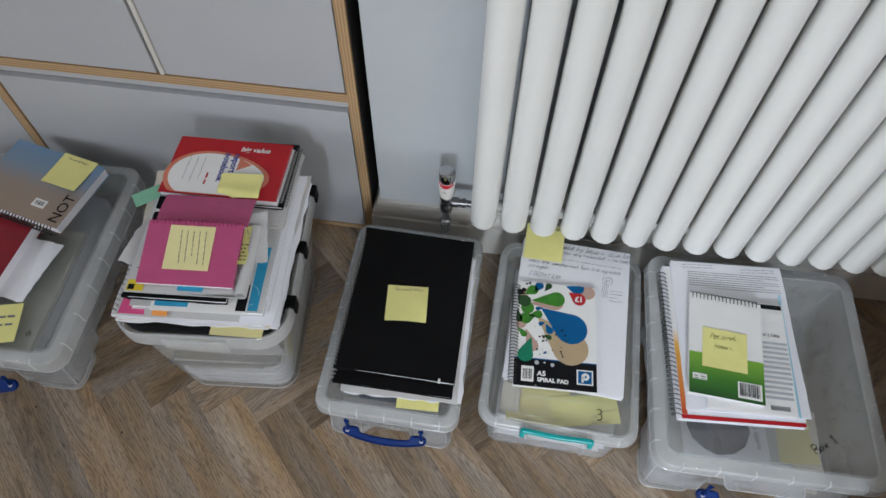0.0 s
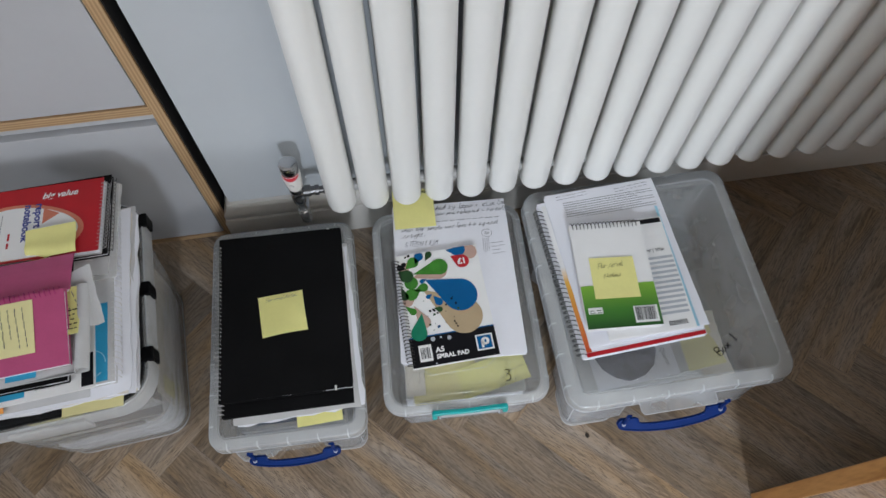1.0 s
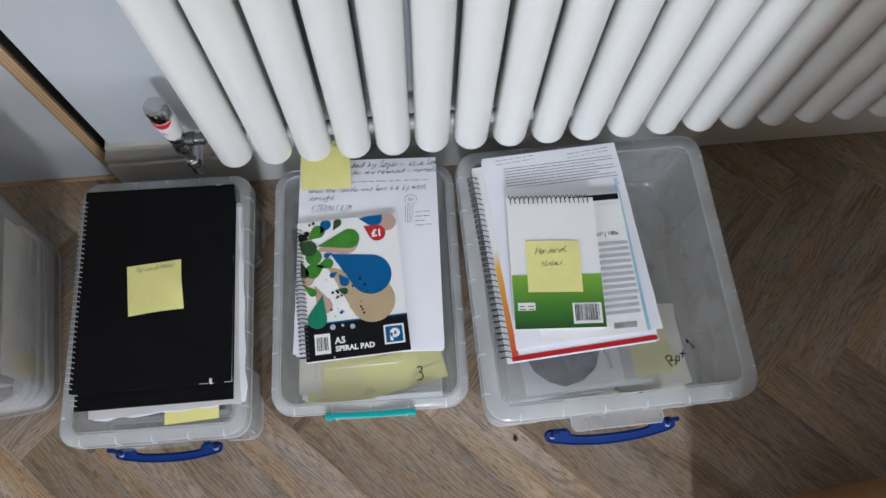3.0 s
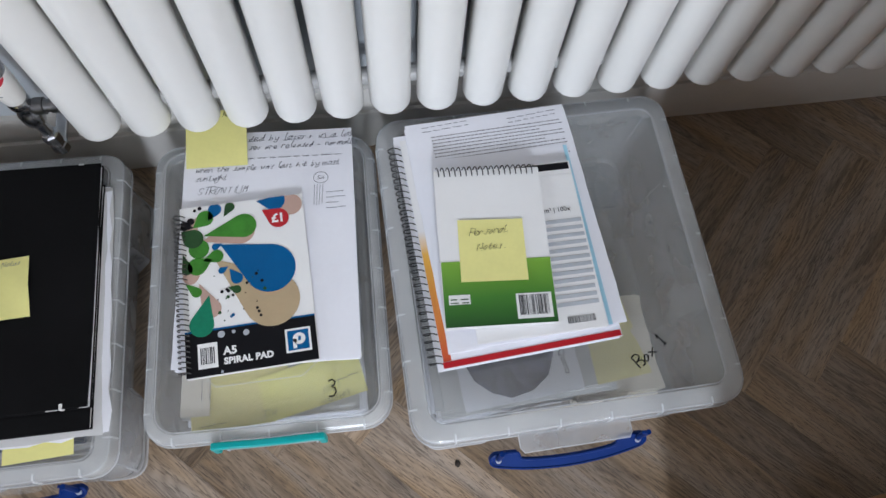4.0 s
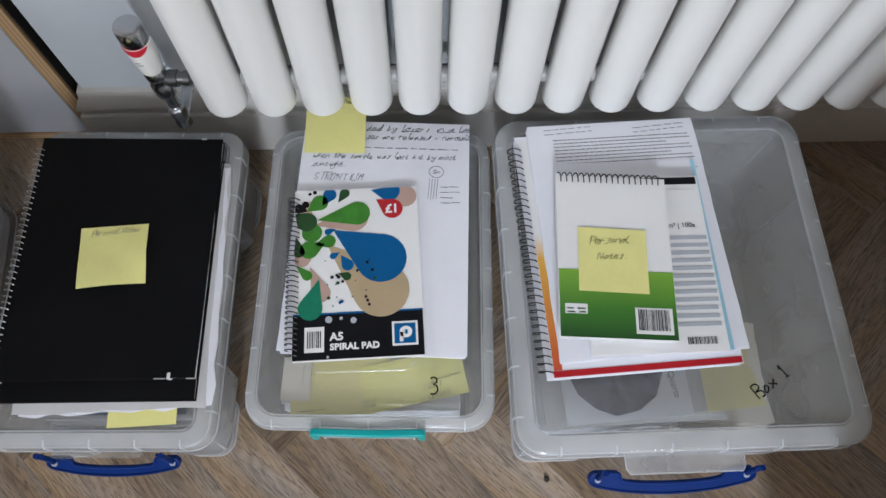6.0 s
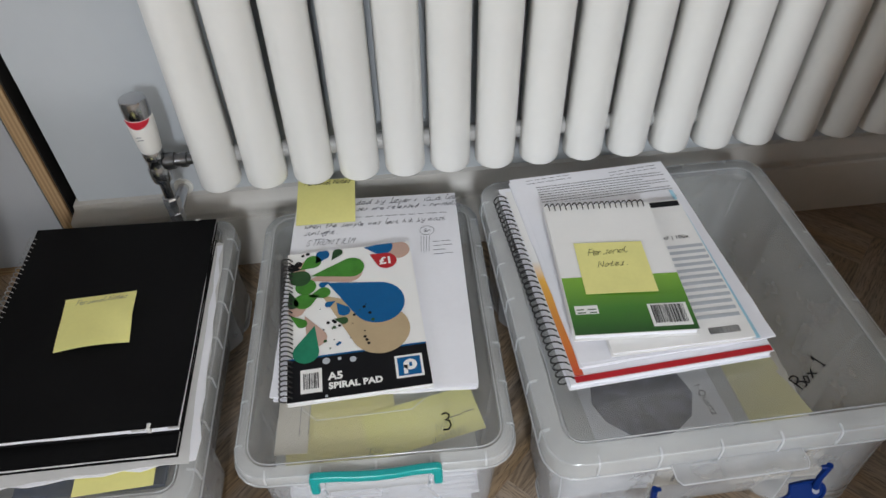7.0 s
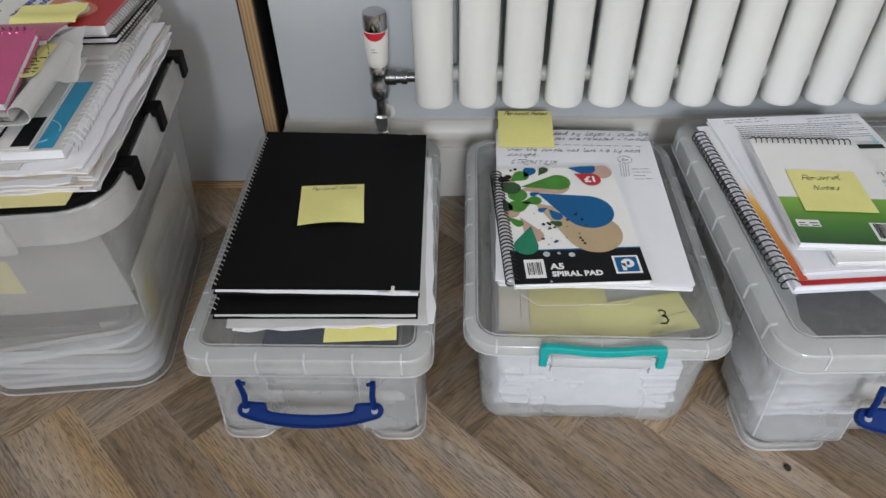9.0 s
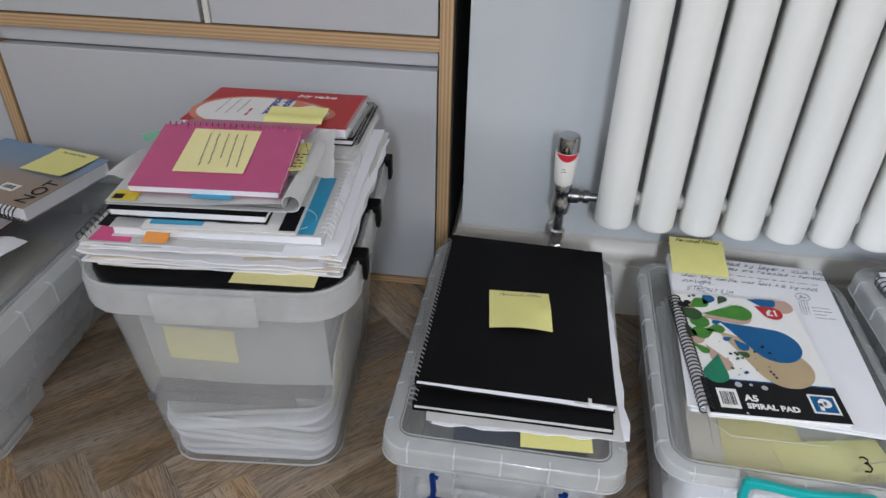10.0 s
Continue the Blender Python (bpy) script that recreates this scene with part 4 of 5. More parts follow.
part("shell", join(slab(-0.1, 0.1, -0.134, 0.134, 0, 0.003, 0.001), slab(-0.104, 0.07, -0.1445, -0.1405, -0.003, 0.009, 0.001), slab(-0.1, -0.097, -0.131, 0.134, 0.003, 0.009, 0.001), slab(0.097, 0.1, -0.131, 0.134, 0.003, 0.009, 0.001)), TRAYGREY, tray)
pile(pose(-0.307, 0.745, 0.1162, 0, 0, 5), 0.188, 0.225, 0.155, 6, STEEL, "white files packed inside the tub", "files", seed=6, spread=0.005, turn=1.5, wave=0.006)

front_page = thing("paper_sheet", Matrix.Translation((-0.395, 0.5965, 0.126)) @ pose(0, 0, 0, 96, 0, 5), "hazy handwritten page standing behind the tub front", "paper")
part("sheet", sheet(0.205, 0.125, 0.0005, lambda u, v: 0.004 * math.sin(3 * u), 8, 4), STEEL, front_page)
part("writing", bars(0.01, 0.17, 0.07, 4, 0.014, 0.0012, 0.0048, 39, (0.006, 0.02), 0.012), P_GREY, front_page)
sticky(Matrix.Translation((-0.395, 0.5965, 0.126)) @ pose(0, 0, 0, 96, 0, 5) @ pose(0.024, 0.042, 0.0056, 0, 0, -3), 0.078, 0.052, 0.0, PALEYEL, "pale yellow note pressed against the tub wall", fold=lambda u, v: 0.0)
inner = thing("paper_sheet", Matrix.Translation((-0.405, 0.586, 0.095)) @ pose(0, 0, 0, 32, 0, 5), "handwritten page with a yellow note lying inside the tub", "paper")
part("sheet", sheet(0.185, 0.03, 0.0004, lambda u, v: 0.002 * math.sin(5 * u), 8, 3), PAPER2, inner)
part("writing", bars(0.03, 0.165, 0.022, 3, 0.007, 0.0012, 0.0028, 33, (0.004, 0.016), 0.006), INKGREY, inner)
part("note", slab(0.062, 0.13, 0.004, 0.014, 0.0028, 0.0032), YELLOW, inner, "pale yellow note")
liner_card = thing("folder", pose(-0.307, 0.728, 0, 0, 0, 5) @ pose(0.094, 0, 0.016, 0, 5.0, 0), "cream card folder standing against the tub wall", "folder")
part("cover", slab(0.0, 0.002, -0.115, 0.12, 0, 0.15, 0.0006), CREAM, liner_card)
part("loose_sheet", moved(slab(0.003, 0.0034, -0.1, -0.07, 0, 0.12), pose(0, 0, 0.004, 3, 0, 0)), PALEYEL, liner_card, "yellow paper edge showing through the plastic")
part("loose_sheet", moved(slab(0.0036, 0.004, -0.06, 0.05, 0, 0.1), pose(0, 0, 0.002, -5, 0, 0)), PAPER, liner_card, "white paper edge showing through the plastic")

# the pile on the tub, from the bottom up
PY = 4.0
pile(pose(-0.293, 0.72, 0.3055, 0, 0, PY), 0.256, 0.292, 0.029, 17, PAPER2, "thick ragged pile of loose papers and magazines", seed=12, spread=0.012, turn=2.8, wave=0.008, edge=0.0022, mats=[CREAM, PAPER, CREAM, PAPER2, PAPER])
sticky(pose(-0.268, 0.561, 0.3053, 0, 0, 3), 0.085, 0.05, 0.001, PALEYEL, "pale yellow note poking out under the papers")
mag = notebook("notebook", pose(-0.415, 0.561, 0.3345, 0, 0, PY), 0.2, 0.18, 0.0045, PAPER2, "thin spiral notebook with pink and black cover corner", PAPER, WIRE, "left", 0.007, 0.009)
part("cover_print", prism([(0.008, 0.002), (0.05, 0.002), (0.045, 0.03), (0.03, 0.022), (0.01, 0.03)], 0.0047, 0.0049), P_PINK, mag)
part("cover_print", prism([(0.004, 0.03), (0.03, 0.024), (0.042, 0.05), (0.006, 0.06)], 0.0047, 0.0049), INK, mag)
bluenb = notebook("notebook", pose(-0.388, 0.574, 0.3392, 0, 0, PY), 0.21, 0.293, 0.0115, PAPER2, "white spiral notebook with bright blue cover panels", PAPER, WHITEWIRE, "right", 0.007, 0.0085, curl=0.0)
part("cover_print", slab(0.155, 0.201, 0.003, 0.12, 0.0116, 0.0118), P_CYAN, bluenb, "bright blue panel")
part("cover_print", slab(0.006, 0.03, 0.02, 0.026, 0.0116, 0.0118), P_CYAN, bluenb)
part("cover_print", slab(0.006, 0.012, 0.026, 0.06, 0.0116, 0.0118), P_CYAN, bluenb)
swirl = [(0.178 + 0.02 * math.cos(a / 6), 0.03 + 0.02 * math.sin(a / 6)) for a in range(0, 34)]
part("cover_print", strokes([swirl], 0.0119, 0.0012), P_ICE, bluenb)
sticky(pose(-0.352, 0.566, 0.347, 0, 0, PY), 0.024, 0.02, 0.0, ORANGE, "orange page marker tab", fold=lambda u, v: -0.006 * (1 - v))
blad = notebook("booklet", pose(-0.352, 0.57, 0.3512, 0, 0, PY + 1), 0.15, 0.2, 0.0048, COVER, "white booklet with blue block and barcode", PAPER2)
part("cover_print", slab(0.006, 0.058, 0.006, 0.034, 0.005, 0.0052), P_CYAN, blad, "blue block")
part("cover_print", barcode(0.072, 0.106, 0.012, 0.02, 0.005, 7), INK, blad, "barcode")
part("cover_print", slab(0.133, 0.149, 0.003, 0.05, 0.005, 0.0052), INK, blad, "black corner")
notebook("notebook", pose(-0.392, 0.582, 0.3564, 0, 0, PY), 0.158, 0.215, 0.0095, BLACK, "black hardback notebook with white pages", PAPER)

paper_fold = thing("newspaper", pose(-0.395, 0.588, 0.3662, 0, 0, PY), "folded printed paper with a rolled edge", "newspaper")


def rolled(n=18, r=0.0092):
    secs = []
    for y in (0.0, 0.04, 0.08, 0.125):
        lift = 0.0015 * math.sin(y * 40)
        turn = [radians(215 - 300 * i / n) for i in range(n + 1)]
        out = [(0.0, 0.004 + lift), (0.09, 0.0052 + lift), (0.165, 0.0075 + lift)] + [(0.185 + r * math.cos(a), 0.0108 + r * math.sin(a)) for a in turn] + [(0.17, 0.0009), (0.09, 0.0006), (0.0, 0.0006)]
        inn = [(0.0, 0.0012), (0.09, 0.0013), (0.17, 0.0018)] + [(0.185 + (r - 0.0008) * math.cos(a), 0.0108 + (r - 0.0008) * math.sin(a)) for a in turn[::-1]] + [(0.165, 0.0067 + lift), (0.09, 0.0046 + lift), (0.0, 0.0034 + lift)]
        secs.append([Vector((x, y, z)) for x, z in out + inn])
    return loft(secs)


part("sheet", rolled(), PAPER2, paper_fold, "", True)
part("writing", bars(0.01, 0.08, 0.12, 5, 0.02, 0.002, 0.0068, 9), INKGREY, paper_fold)
part("print_panel", slab(0.004, 0.03, 0.001, 0.02, 0.0056, 0.0058), P_YELLOW, paper_fold, "bright yellow print")
part("print_panel", slab(0.006, 0.016, 0.003, 0.012, 0.006, 0.0062), INK, paper_fold, "black print")
part("print_panel", slab(0.085, 0.125, 0.003, 0.03, 0.0105, 0.0107), P_CYAN, paper_fold)

pink = thing("notebook", Matrix.Translation((-0.374, 0.6, 0.376)) @ pose(0, 0, 0, 11, 0, 4.3), "magenta plastic-covered spiral notebook with a pale note", "notebook")
part("back_cover", sheet(0.15, 0.105, 0.0008, lambda u, v: 0.0, 2, 2), MAGENTA, pink)
part("page_block", sheet(0.148, 0.102, 0.006, lambda u, v: 0.001, 3, 3, 0.0003), PAPER, pink, "white page block")
part("front_cover", sheet(0.15, 0.105, 0.0008, lambda u, v: 0.0073, 3, 3), MAGENTA, pink, "glossy magenta cover")
part("spiral_binding", moved(coil(0.142, 0.0055, 0.0066, 0.0006, "y"), Matrix.Translation((0.004, 0.104, 0.006))), PINKWIRE, pink, "magenta wire binding", True)
flap = thing("plastic_wallet", Matrix.Translation((-0.379, 0.706, 0.391)) @ pose(0, 0, 0, -9, 0, 4), "dark magenta clear plastic notebook cover", "notebook")
part("sheet", sheet(0.15, 0.062, 0.0008, lambda u, v: 0.003 * math.sin(3 * v), 4, 6), MAGENTA, flap)
part("page_block", sheet(0.146, 0.058, 0.004, lambda u, v: -0.0045 + 0.003 * math.sin(3 * v), 4, 6), PAPER, flap)
M = Matrix.Translation((-0.374, 0.6, 0.376)) @ pose(0, 0, 0, 11, 0, 4.3)
pn = sticky(M @ pose(0.036, 0.024, 0.0082, 0, 0, 0), 0.072, 0.074, 0.0008, PALEYEL, "pale yellow sticky note with sideways handwriting")
part("writing", moved(bars(0.003, 0.058, 0.0, 5, 0.0096, 0.0008, 0.0, 21, (0.004, 0.013), 0.0022, 0.08), pose(0.058, 0.068, 0.0014, 0, 0, -90)), PEN, pn)
pn2 = sticky(pose(-0.237, 0.65, 0.3835, 0, 0, 2), 0.022, 0.073, 0.004, YELLOW, "narrow yellow page note with handwriting")
part("writing", bars(0.004, 0.02, 0.034, 5, 0.007, 0.0016, 0.0045, 23, (0.003, 0.007), 0.002, 0.1), INK, pn2)
scrap = thing("paper_scrap", pose(-0.235, 0.655, 0.376, 4, 0, 14), "crumpled handwritten white paper scraps", "paper")
part("sheet", sheet(0.05, 0.09, 0.0004, lambda u, v: 0.003 * math.sin(5 * u + 3 * v) + 0.003 * u * v, 10, 12, 0.001, 3), PAPER2, scrap)
part("writing", moved(bars(0.01, 0.08, 0.0, 3, 0.011, 0.001, 0.003, 31, (0.004, 0.012)), pose(0.012, 0.095, 0.004, 0, 0, -80)), INKGREY, scrap)
scrap2 = thing("paper_scrap", pose(-0.425, 0.64, 0.366, 0, 8, -10), "crumpled white paper scrap", "paper")
part("sheet", sheet(0.06, 0.11, 0.0004, lambda u, v: 0.004 * math.sin(4 * u + 5 * v) + 0.004 * (1 - u), 10, 12, 0.0015, 5), PAPER2, scrap2)

TILT = Matrix.Translation((0, 0.768, 0.336)) @ pose(0, 0, 0, -3.6) @ Matrix.Translation((0, -0.768, -0.336))
pile(TILT @ pose(-0.298, 0.828, 0.3345, 0, 0, 3), 0.214, 0.17, 0.022, 5, PAPER2, "small pile of papers under the report notebook", seed=17, spread=0.006, turn=3)
dark = notebook("notebook", TILT @ pose(-0.402, 0.768, 0.3572, 0, 0, 3), 0.207, 0.146, 0.0072, BLACK, "black spiral notebook in the pile", PAPER, WIRE, "right", 0.005, 0.0075)
red = notebook("notebook", TILT @ pose(-0.406, 0.772, 0.3652, 0, 0, 2), 0.203, 0.131, 0.0125, P_RED, "red and white wire-bound report notebook", PAPER, SILVER, "right", 0.0072, 0.0066, back=PAPER2)
zt = 0.0126
egg = []
for i in range(40):
    a = 2 * math.pi * i / 40
    x, y = 0.088 + 0.083 * math.cos(a), 0.044 + 0.05 * math.sin(a) * (1 - 0.2 * math.cos(a))
    egg.append((max(0.004, x), max(0.004, y)))
part("cover_print", prism([(0.088 + (x - 0.088) * 1.1, max(0.003, 0.045 + (y - 0.045) * 1.12)) for x, y in egg], zt, zt + 0.0001), P_SALMON, red, "pale red halo")
part("cover_print", prism(egg, zt + 0.0003, zt + 0.0005), COVER, red, "white oval label")
part("cover_print", prism([(0.142, 0.075), (0.118, 0.088), (0.118, 0.06)], zt + 0.0006, zt + 0.0008), P_SALMON, red, "red arrow")
part("cover_print", lettering("report", 0.0165, (0.106, 0.098), -90, zt + 0.0008, 0.0, 1.0, 0.0004), INKBLUE, red, "blue lettering")
part("cover_print", lettering("notebook", 0.0165, (0.09, 0.098), -90, zt + 0.0008, 0.0, 1.0, 0.0004), INKBLUE, red, "blue lettering")
part("cover_print", moved(bars(0.0, 0.03, 0.0, 1, 0.008, 0.003, zt + 0.0006, 41), pose(0.07, 0.05, 0, 0, 0, -90)), P_RED, red)
part("cover_print", moved(bars(0.0, 0.06, 0.0, 3, 0.013, 0.0006, zt + 0.0006, 43, (0.05, 0.06)), pose(0.058, 0.085, 0, 0, 0, -90)), INKGREY, red)
part("cover_print", lettering("big value", 0.015, (0.113, 0.106), 0, zt + 0.0004, 0.3, 1.0, 0.0003), COVER, red, "white lettering")
foldnote = sticky(pose(-0.305, 0.776, 0.3795, 0, 0, 5), 0.072, 0.05, 0, YELLOW, "yellow sticky note folded over the notebook edge", fold=lambda u, v: 0.0005 + 0.003 * math.sin(6 * v) * (1 - v) - (0.016 * max(0, 0.3 - v) * max(0, 0.5 - u) * 6))
part("folded_corner", ([Vector(p) for p in ((-0.007, -0.0055, 0.0012), (0.034, -0.0052, 0.0012), (-0.001, -0.0095, -0.017), (-0.007, -0.0059, 0.0012), (0.034, -0.0056, 0.0012), (-0.001, -0.0099, -0.017))], [[0, 1, 2], [3, 5, 4], [0, 3, 4, 1], [1, 4, 5, 2], [2, 5, 3, 0]]), YELLOW, foldnote, "pointed corner folded down")
sticky(pose(-0.443, 0.752, 0.353, 0, 0, 38), 0.05, 0.03, 0.002, MINT, "mint green paper tab in the pile")

# ---- on the left box ----
pile(pose(-0.768, 0.7315, 0.0185, 0, 0, 1), 0.255, 0.33, 0.13, 5, SLATE, "blue-grey files packed inside the wide box", "files", seed=25, spread=0.004, turn=0.8)
khaki = thing("folder", pose(-0.77, 0.68, 0.1497, 0, 0, 1), "grey-green card folder under the clear lid", "folder")
part("cover", slab(-0.13, 0.13, -0.15, 0.12, 0, 0.012, 0.002), KHAKI, khaki)
under = notebook("notebook", pose(-0.911, 0.6165, 0.1875, 0, 0, -5), 0.189, 0.21, 0.029, MAROON, "dark red hardback notebook", PAPER)
beach = notebook("notebook", pose(-0.848, 0.8036, 0.217, 0, 0, -13), 0.207, 0.155, 0.022, BEACH, "spiral notebook with blue-to-sand photo cover", PAPER)
part("spiral_binding", moved(coil(0.195, 0.0105, 0.0072, 0.0012, "y"), Matrix.Translation((0.006, 0.0, 0.0105))), WIRE, beach, "black wire binding", True)
part("cover_print", lettering("NOT", 0.03, (0.2, 0.008), 90, 0.0226), INK, beach, "black lettering")
part("cover_print", slab(0.128, 0.156, 0.028, 0.046, 0.0222, 0.0224), COVER, beach, "white barcode label")
part("cover_print", barcode(0.133, 0.151, 0.033, 0.042, 0.0226, 5), INKGREY, beach)
bn = sticky(pose(-0.7215, 0.8585, 0.2395, 0, 0, -13), 0.078, 0.076, 0.004, YELLOW, "yellow sticky note on the photo notebook")
part("writing", hand("Personal Notes", 0.0056, (0.016, 0.064), 0, 0.0014, 0.00045, 0.3, 7, 0.9), INKGREY, bn)
crum = thing("paper_scrap", pose(-0.729, 0.628, 0.1875, 0, 0, -8), "crumpled white tissue paper", "paper")
part("sheet", sheet(0.062, 0.13, 0.0006, lambda u, v: 0.002 + 0.005 * abs(math.sin(4 * u + 2 * v)) + 0.004 * u * (1 - v), 12, 14, 0.0015, 9), PAPER, crum)
ln = sticky(pose(-0.7257, 0.5286, 0.1875, 0, 0, 14), 0.076, 0.078, 0.003, YELLOW, "yellow sticky note lying on the lid")
part("writing", bars(0.03, 0.07, 0.05, 2, 0.016, 0.004, 0.002, 15, (0.012, 0.02), 0.004), INKGREY, ln)
part("marking", strokes([[(0.124 + 0.004 * math.cos(a / 3), -0.165 + 0.004 * math.sin(a / 3)) for a in range(0, 18)] + [(0.123, -0.157)]], 0.1795), MARKER, box_left, "black pen mark")

# ---- on and in the black-notebook box ----
folder = thing("folder", pose(0.017, 0.711, 0.118, 0, 0, -1.2), "dark blue folder inside the clear box", "folder")
part("cover", slab(-0.055, 0.09, -0.158, 0.155, 0, 0.006, 0.001), NAVY, folder)
pile(pose(0.017, 0.714, 0.0185, 0, 0, -1.2), 0.18, 0.315, 0.097, 6, CREAM, "papers and pads packed in the clear box", seed=31, spread=0.004, mats=[STEEL, DULLCREAM, STEEL])
label9 = thing("label", Matrix.Translation((0.017, 0.5405, 0.045)) @ pose(0, 0, 0, 90, 0, -1.2), "narrow white paper strip inside the box front", "label")
part("strip", slab(-0.092, 0.092, 0.0, 0.016, 0, 0.0006), PAPER2, label9)
sticky(pose(0.031, 0.534, 0.1515, 0, 0, 2), 0.074, 0.045, 0.0, YELLOW, "yellow sticky note under the notebooks", fold=lambda u, v: 0.0004)
pile(pose(0.034, 0.7035, 0.1522, 0, 0, 1.2), 0.211, 0.297, 0.0045, 4, PAPER, "ragged white loose sheets under the black notebooks", seed=35, spread=0.005, turn=1.1, wave=0.0012, edge=0.0022, mats=[PAPER, PAPER2])
notebook("notebook", pose(-0.087, 0.562, 0.157, 0, 0, -0.6), 0.213, 0.297, 0.0085, BLACK, "black card-covered spiral notebook", PAPER2, SILVER, "left", 0.0062, 0.0072, wire_r=0.0006)
b1 = notebook("notebook", pose(-0.088, 0.583, 0.1722, 0, 1.7, -0.4), 0.216, 0.297, 0.0085, BLACK, "black card-covered spiral notebook", PAPER, SILVER, "left", 0.0062, 0.0072, curl=0.03, wire_r=0.0006)
for x0, x1, y0, y1 in ((0.172, 0.184, -0.0006, 0.0018), (0.206, 0.2155, -0.0006, 0.001), (0.2145, 0.2165, 0.0, 0.006), (0.19, 0.196, 0.296, 0.2978)):
    part("scuff", slab(x0, x1, y0, y1, 0.0078, 0.0089), PAPER2, b1, "worn white scuff")
part("elastic_tab", slab(0.186, 0.19, -0.001, 0.006, 0.004, 0.0115, 0.0006), WHITEWIRE, b1, "small pale tab")
bnote = sticky(pose(-0.0145, 0.684, 0.1789, 0, 1.7, 4.5), 0.076, 0.074, 0, YELLOW, "crumpled yellow sticky note on the black notebook", fold=lambda u, v: 0.0004 + 0.009 * max(0, u - 0.5) * (1 - abs(2 * v - 1)) + 0.002 * max(0, v - 0.8) + 0.006 * math.sin(3.1 * u + 1.5 * v) * max(0, 0.6 - v))
part("writing", hand("Personal Notes", 0.0062, (0.013, 0.062), 3, 0.0024, 0.00045, 0.35, 6, 0.98), INKGREY, bnote)

# ---- on and in the teal-clip box ----
pile(pose(0.319, 0.712, 0.0095, 0, 0, -2), 0.2, 0.316, 0.1, 15, PAPER, "thick pile of white papers inside the clear box", seed=51, spread=0.0045, turn=1.2, wave=0.002, edge=0.0012)
def file_card(x, y, z, w, d, turn, paper=YELLOW, label="yellow card with handwriting under the clear lid"):
    cd = thing("file_card", pose(x, y, z, 0, 0, turn), label, "card")
    part("card", sheet(w, d, 0.0005, lambda u, v: 0.0015 * u * (1 - u), 6, 3), paper, cd)
    return cd


file_card(0.232, 0.5445, 0.1285, 0.085, 0.04, 1.0)
cd = file_card(0.224, 0.5425, 0.1296, 0.115, 0.09, 4.0, BUFF, "pale buff paper with handwriting under the clear lid")
part("writing", hand("MISC", 0.007, (0.097, 0.012), 183, 0.0022, 0.0005, 0.2, 8), PEN, cd, "upside-down pen lettering")
part("writing", bars(0.008, 0.045, 0.006, 1, 0.008, 0.0006, 0.002, 54, (0.008, 0.02), 0.003), PEN, cd)
cd = file_card(0.309, 0.5445, 0.1309, 0.119, 0.054, 11.0)
part("writing", hand("LION", 0.0075, (0.089, 0.0215), 186, 0.0019, 0.0004, 0.2, 9), PEN, cd, "upside-down pen lettering")
part("writing", hand("EXPERIMENT", 0.006, (0.098, 0.0085), 186, 0.0019, 0.0004, 0.2, 10, 0.95), PEN, cd, "upside-down pen lettering")
part("writing", bars(0.088, 0.114, 0.022, 1, 0.008, 0.0008, 0.0016, 55, (0.012, 0.016), 0.0015, 0.1), PEN, cd)
cd = file_card(0.2115, 0.563, 0.1325, 0.033, 0.085, -3.0, CREAM, "cream paper strip with pen writing under the clear lid")
part("writing", moved(bars(0.008, 0.06, 0.0, 2, 0.009, 0.0006, 0.0022, 58, (0.006, 0.014), 0.003), pose(0.024, 0.01, 0, 0, 0, 90)), PEN, cd)
pile(pose(0.319, 0.704, 0.11, 0, 0, -2), 0.19, 0.3, 0.0165, 2, PAPER2, "documents on top of the papers inside the box", seed=57, spread=0.004)
part("marking", moved(strokes([[(-0.004, 0.009), (0.0, 0.0105), (0.0035, 0.008), (0.0025, 0.004), (-0.001, 0.0025), (0.003, 0.001), (0.0045, -0.004), (0.0015, -0.0085), (-0.004, -0.0085)]], 0.0, 0.002), Matrix.Translation((0.0715, -0.141, 0.1425))), MARKER, box_teal, "black marker 3 on the lid")
part("panel_line", strokes([[(-0.078, -0.11), (-0.06, -0.127), (0.038, -0.123), (0.058, -0.106)]], 0.1425, 0.0009), RIB, box_teal, "moulded panel line")

SH = pose(0.326, 0.7585, 0.1505, 0, 0, -2.9)
pile(SH, 0.21, 0.302, 0.0085, 5, PAPER, "pile of white handwritten A4 sheets", seed=61, spread=0.0025, turn=0.7)
page = thing("paper_sheet", SH @ Matrix.Translation((-0.105, -0.151, 0.0088)), "white A4 sheet of handwritten notes with a small sketch", "paper")
part("sheet", sheet(0.21, 0.302, 0.0003, lambda u, v: 0.0012 * max(0, 0.2 - v) * math.sin(9 * u), 8, 14), PAPER, page)
zt = 0.0007
for words, x, y, size, gap in (("ded by lasers in a lab", 0.078, 0.2885, 0.0088, 1.16), ("ses are released - normally", 0.0785, 0.2765, 0.0078, 1.05), ("when the sample was last hit by most", 0.013, 0.2475, 0.0078, 1.02), ("sunlight.", 0.0134, 0.2355, 0.0082, 1.0), ("STRONTIUM", 0.0174, 0.2165, 0.0094, 1.08), ("Sun", 0.1645, 0.2295, 0.005, 0.8)):
    part("writing", hand(words, size, (x, y), 0.6, zt, 0.00058, 0.35, len(words), gap, 0.8), PEN, page, "dark pen handwriting")
part("writing", bars(0.04, 0.196, 0.2635, 1, 0.01, 0.0006, zt, 63, (0.006, 0.018), 0.004), PEN, page)
ring = [(0.169 + 0.0092 * math.cos(2 * math.pi * i / 16), 0.2318 + 0.008 * math.sin(2 * math.pi * i / 16)) for i in range(17)]
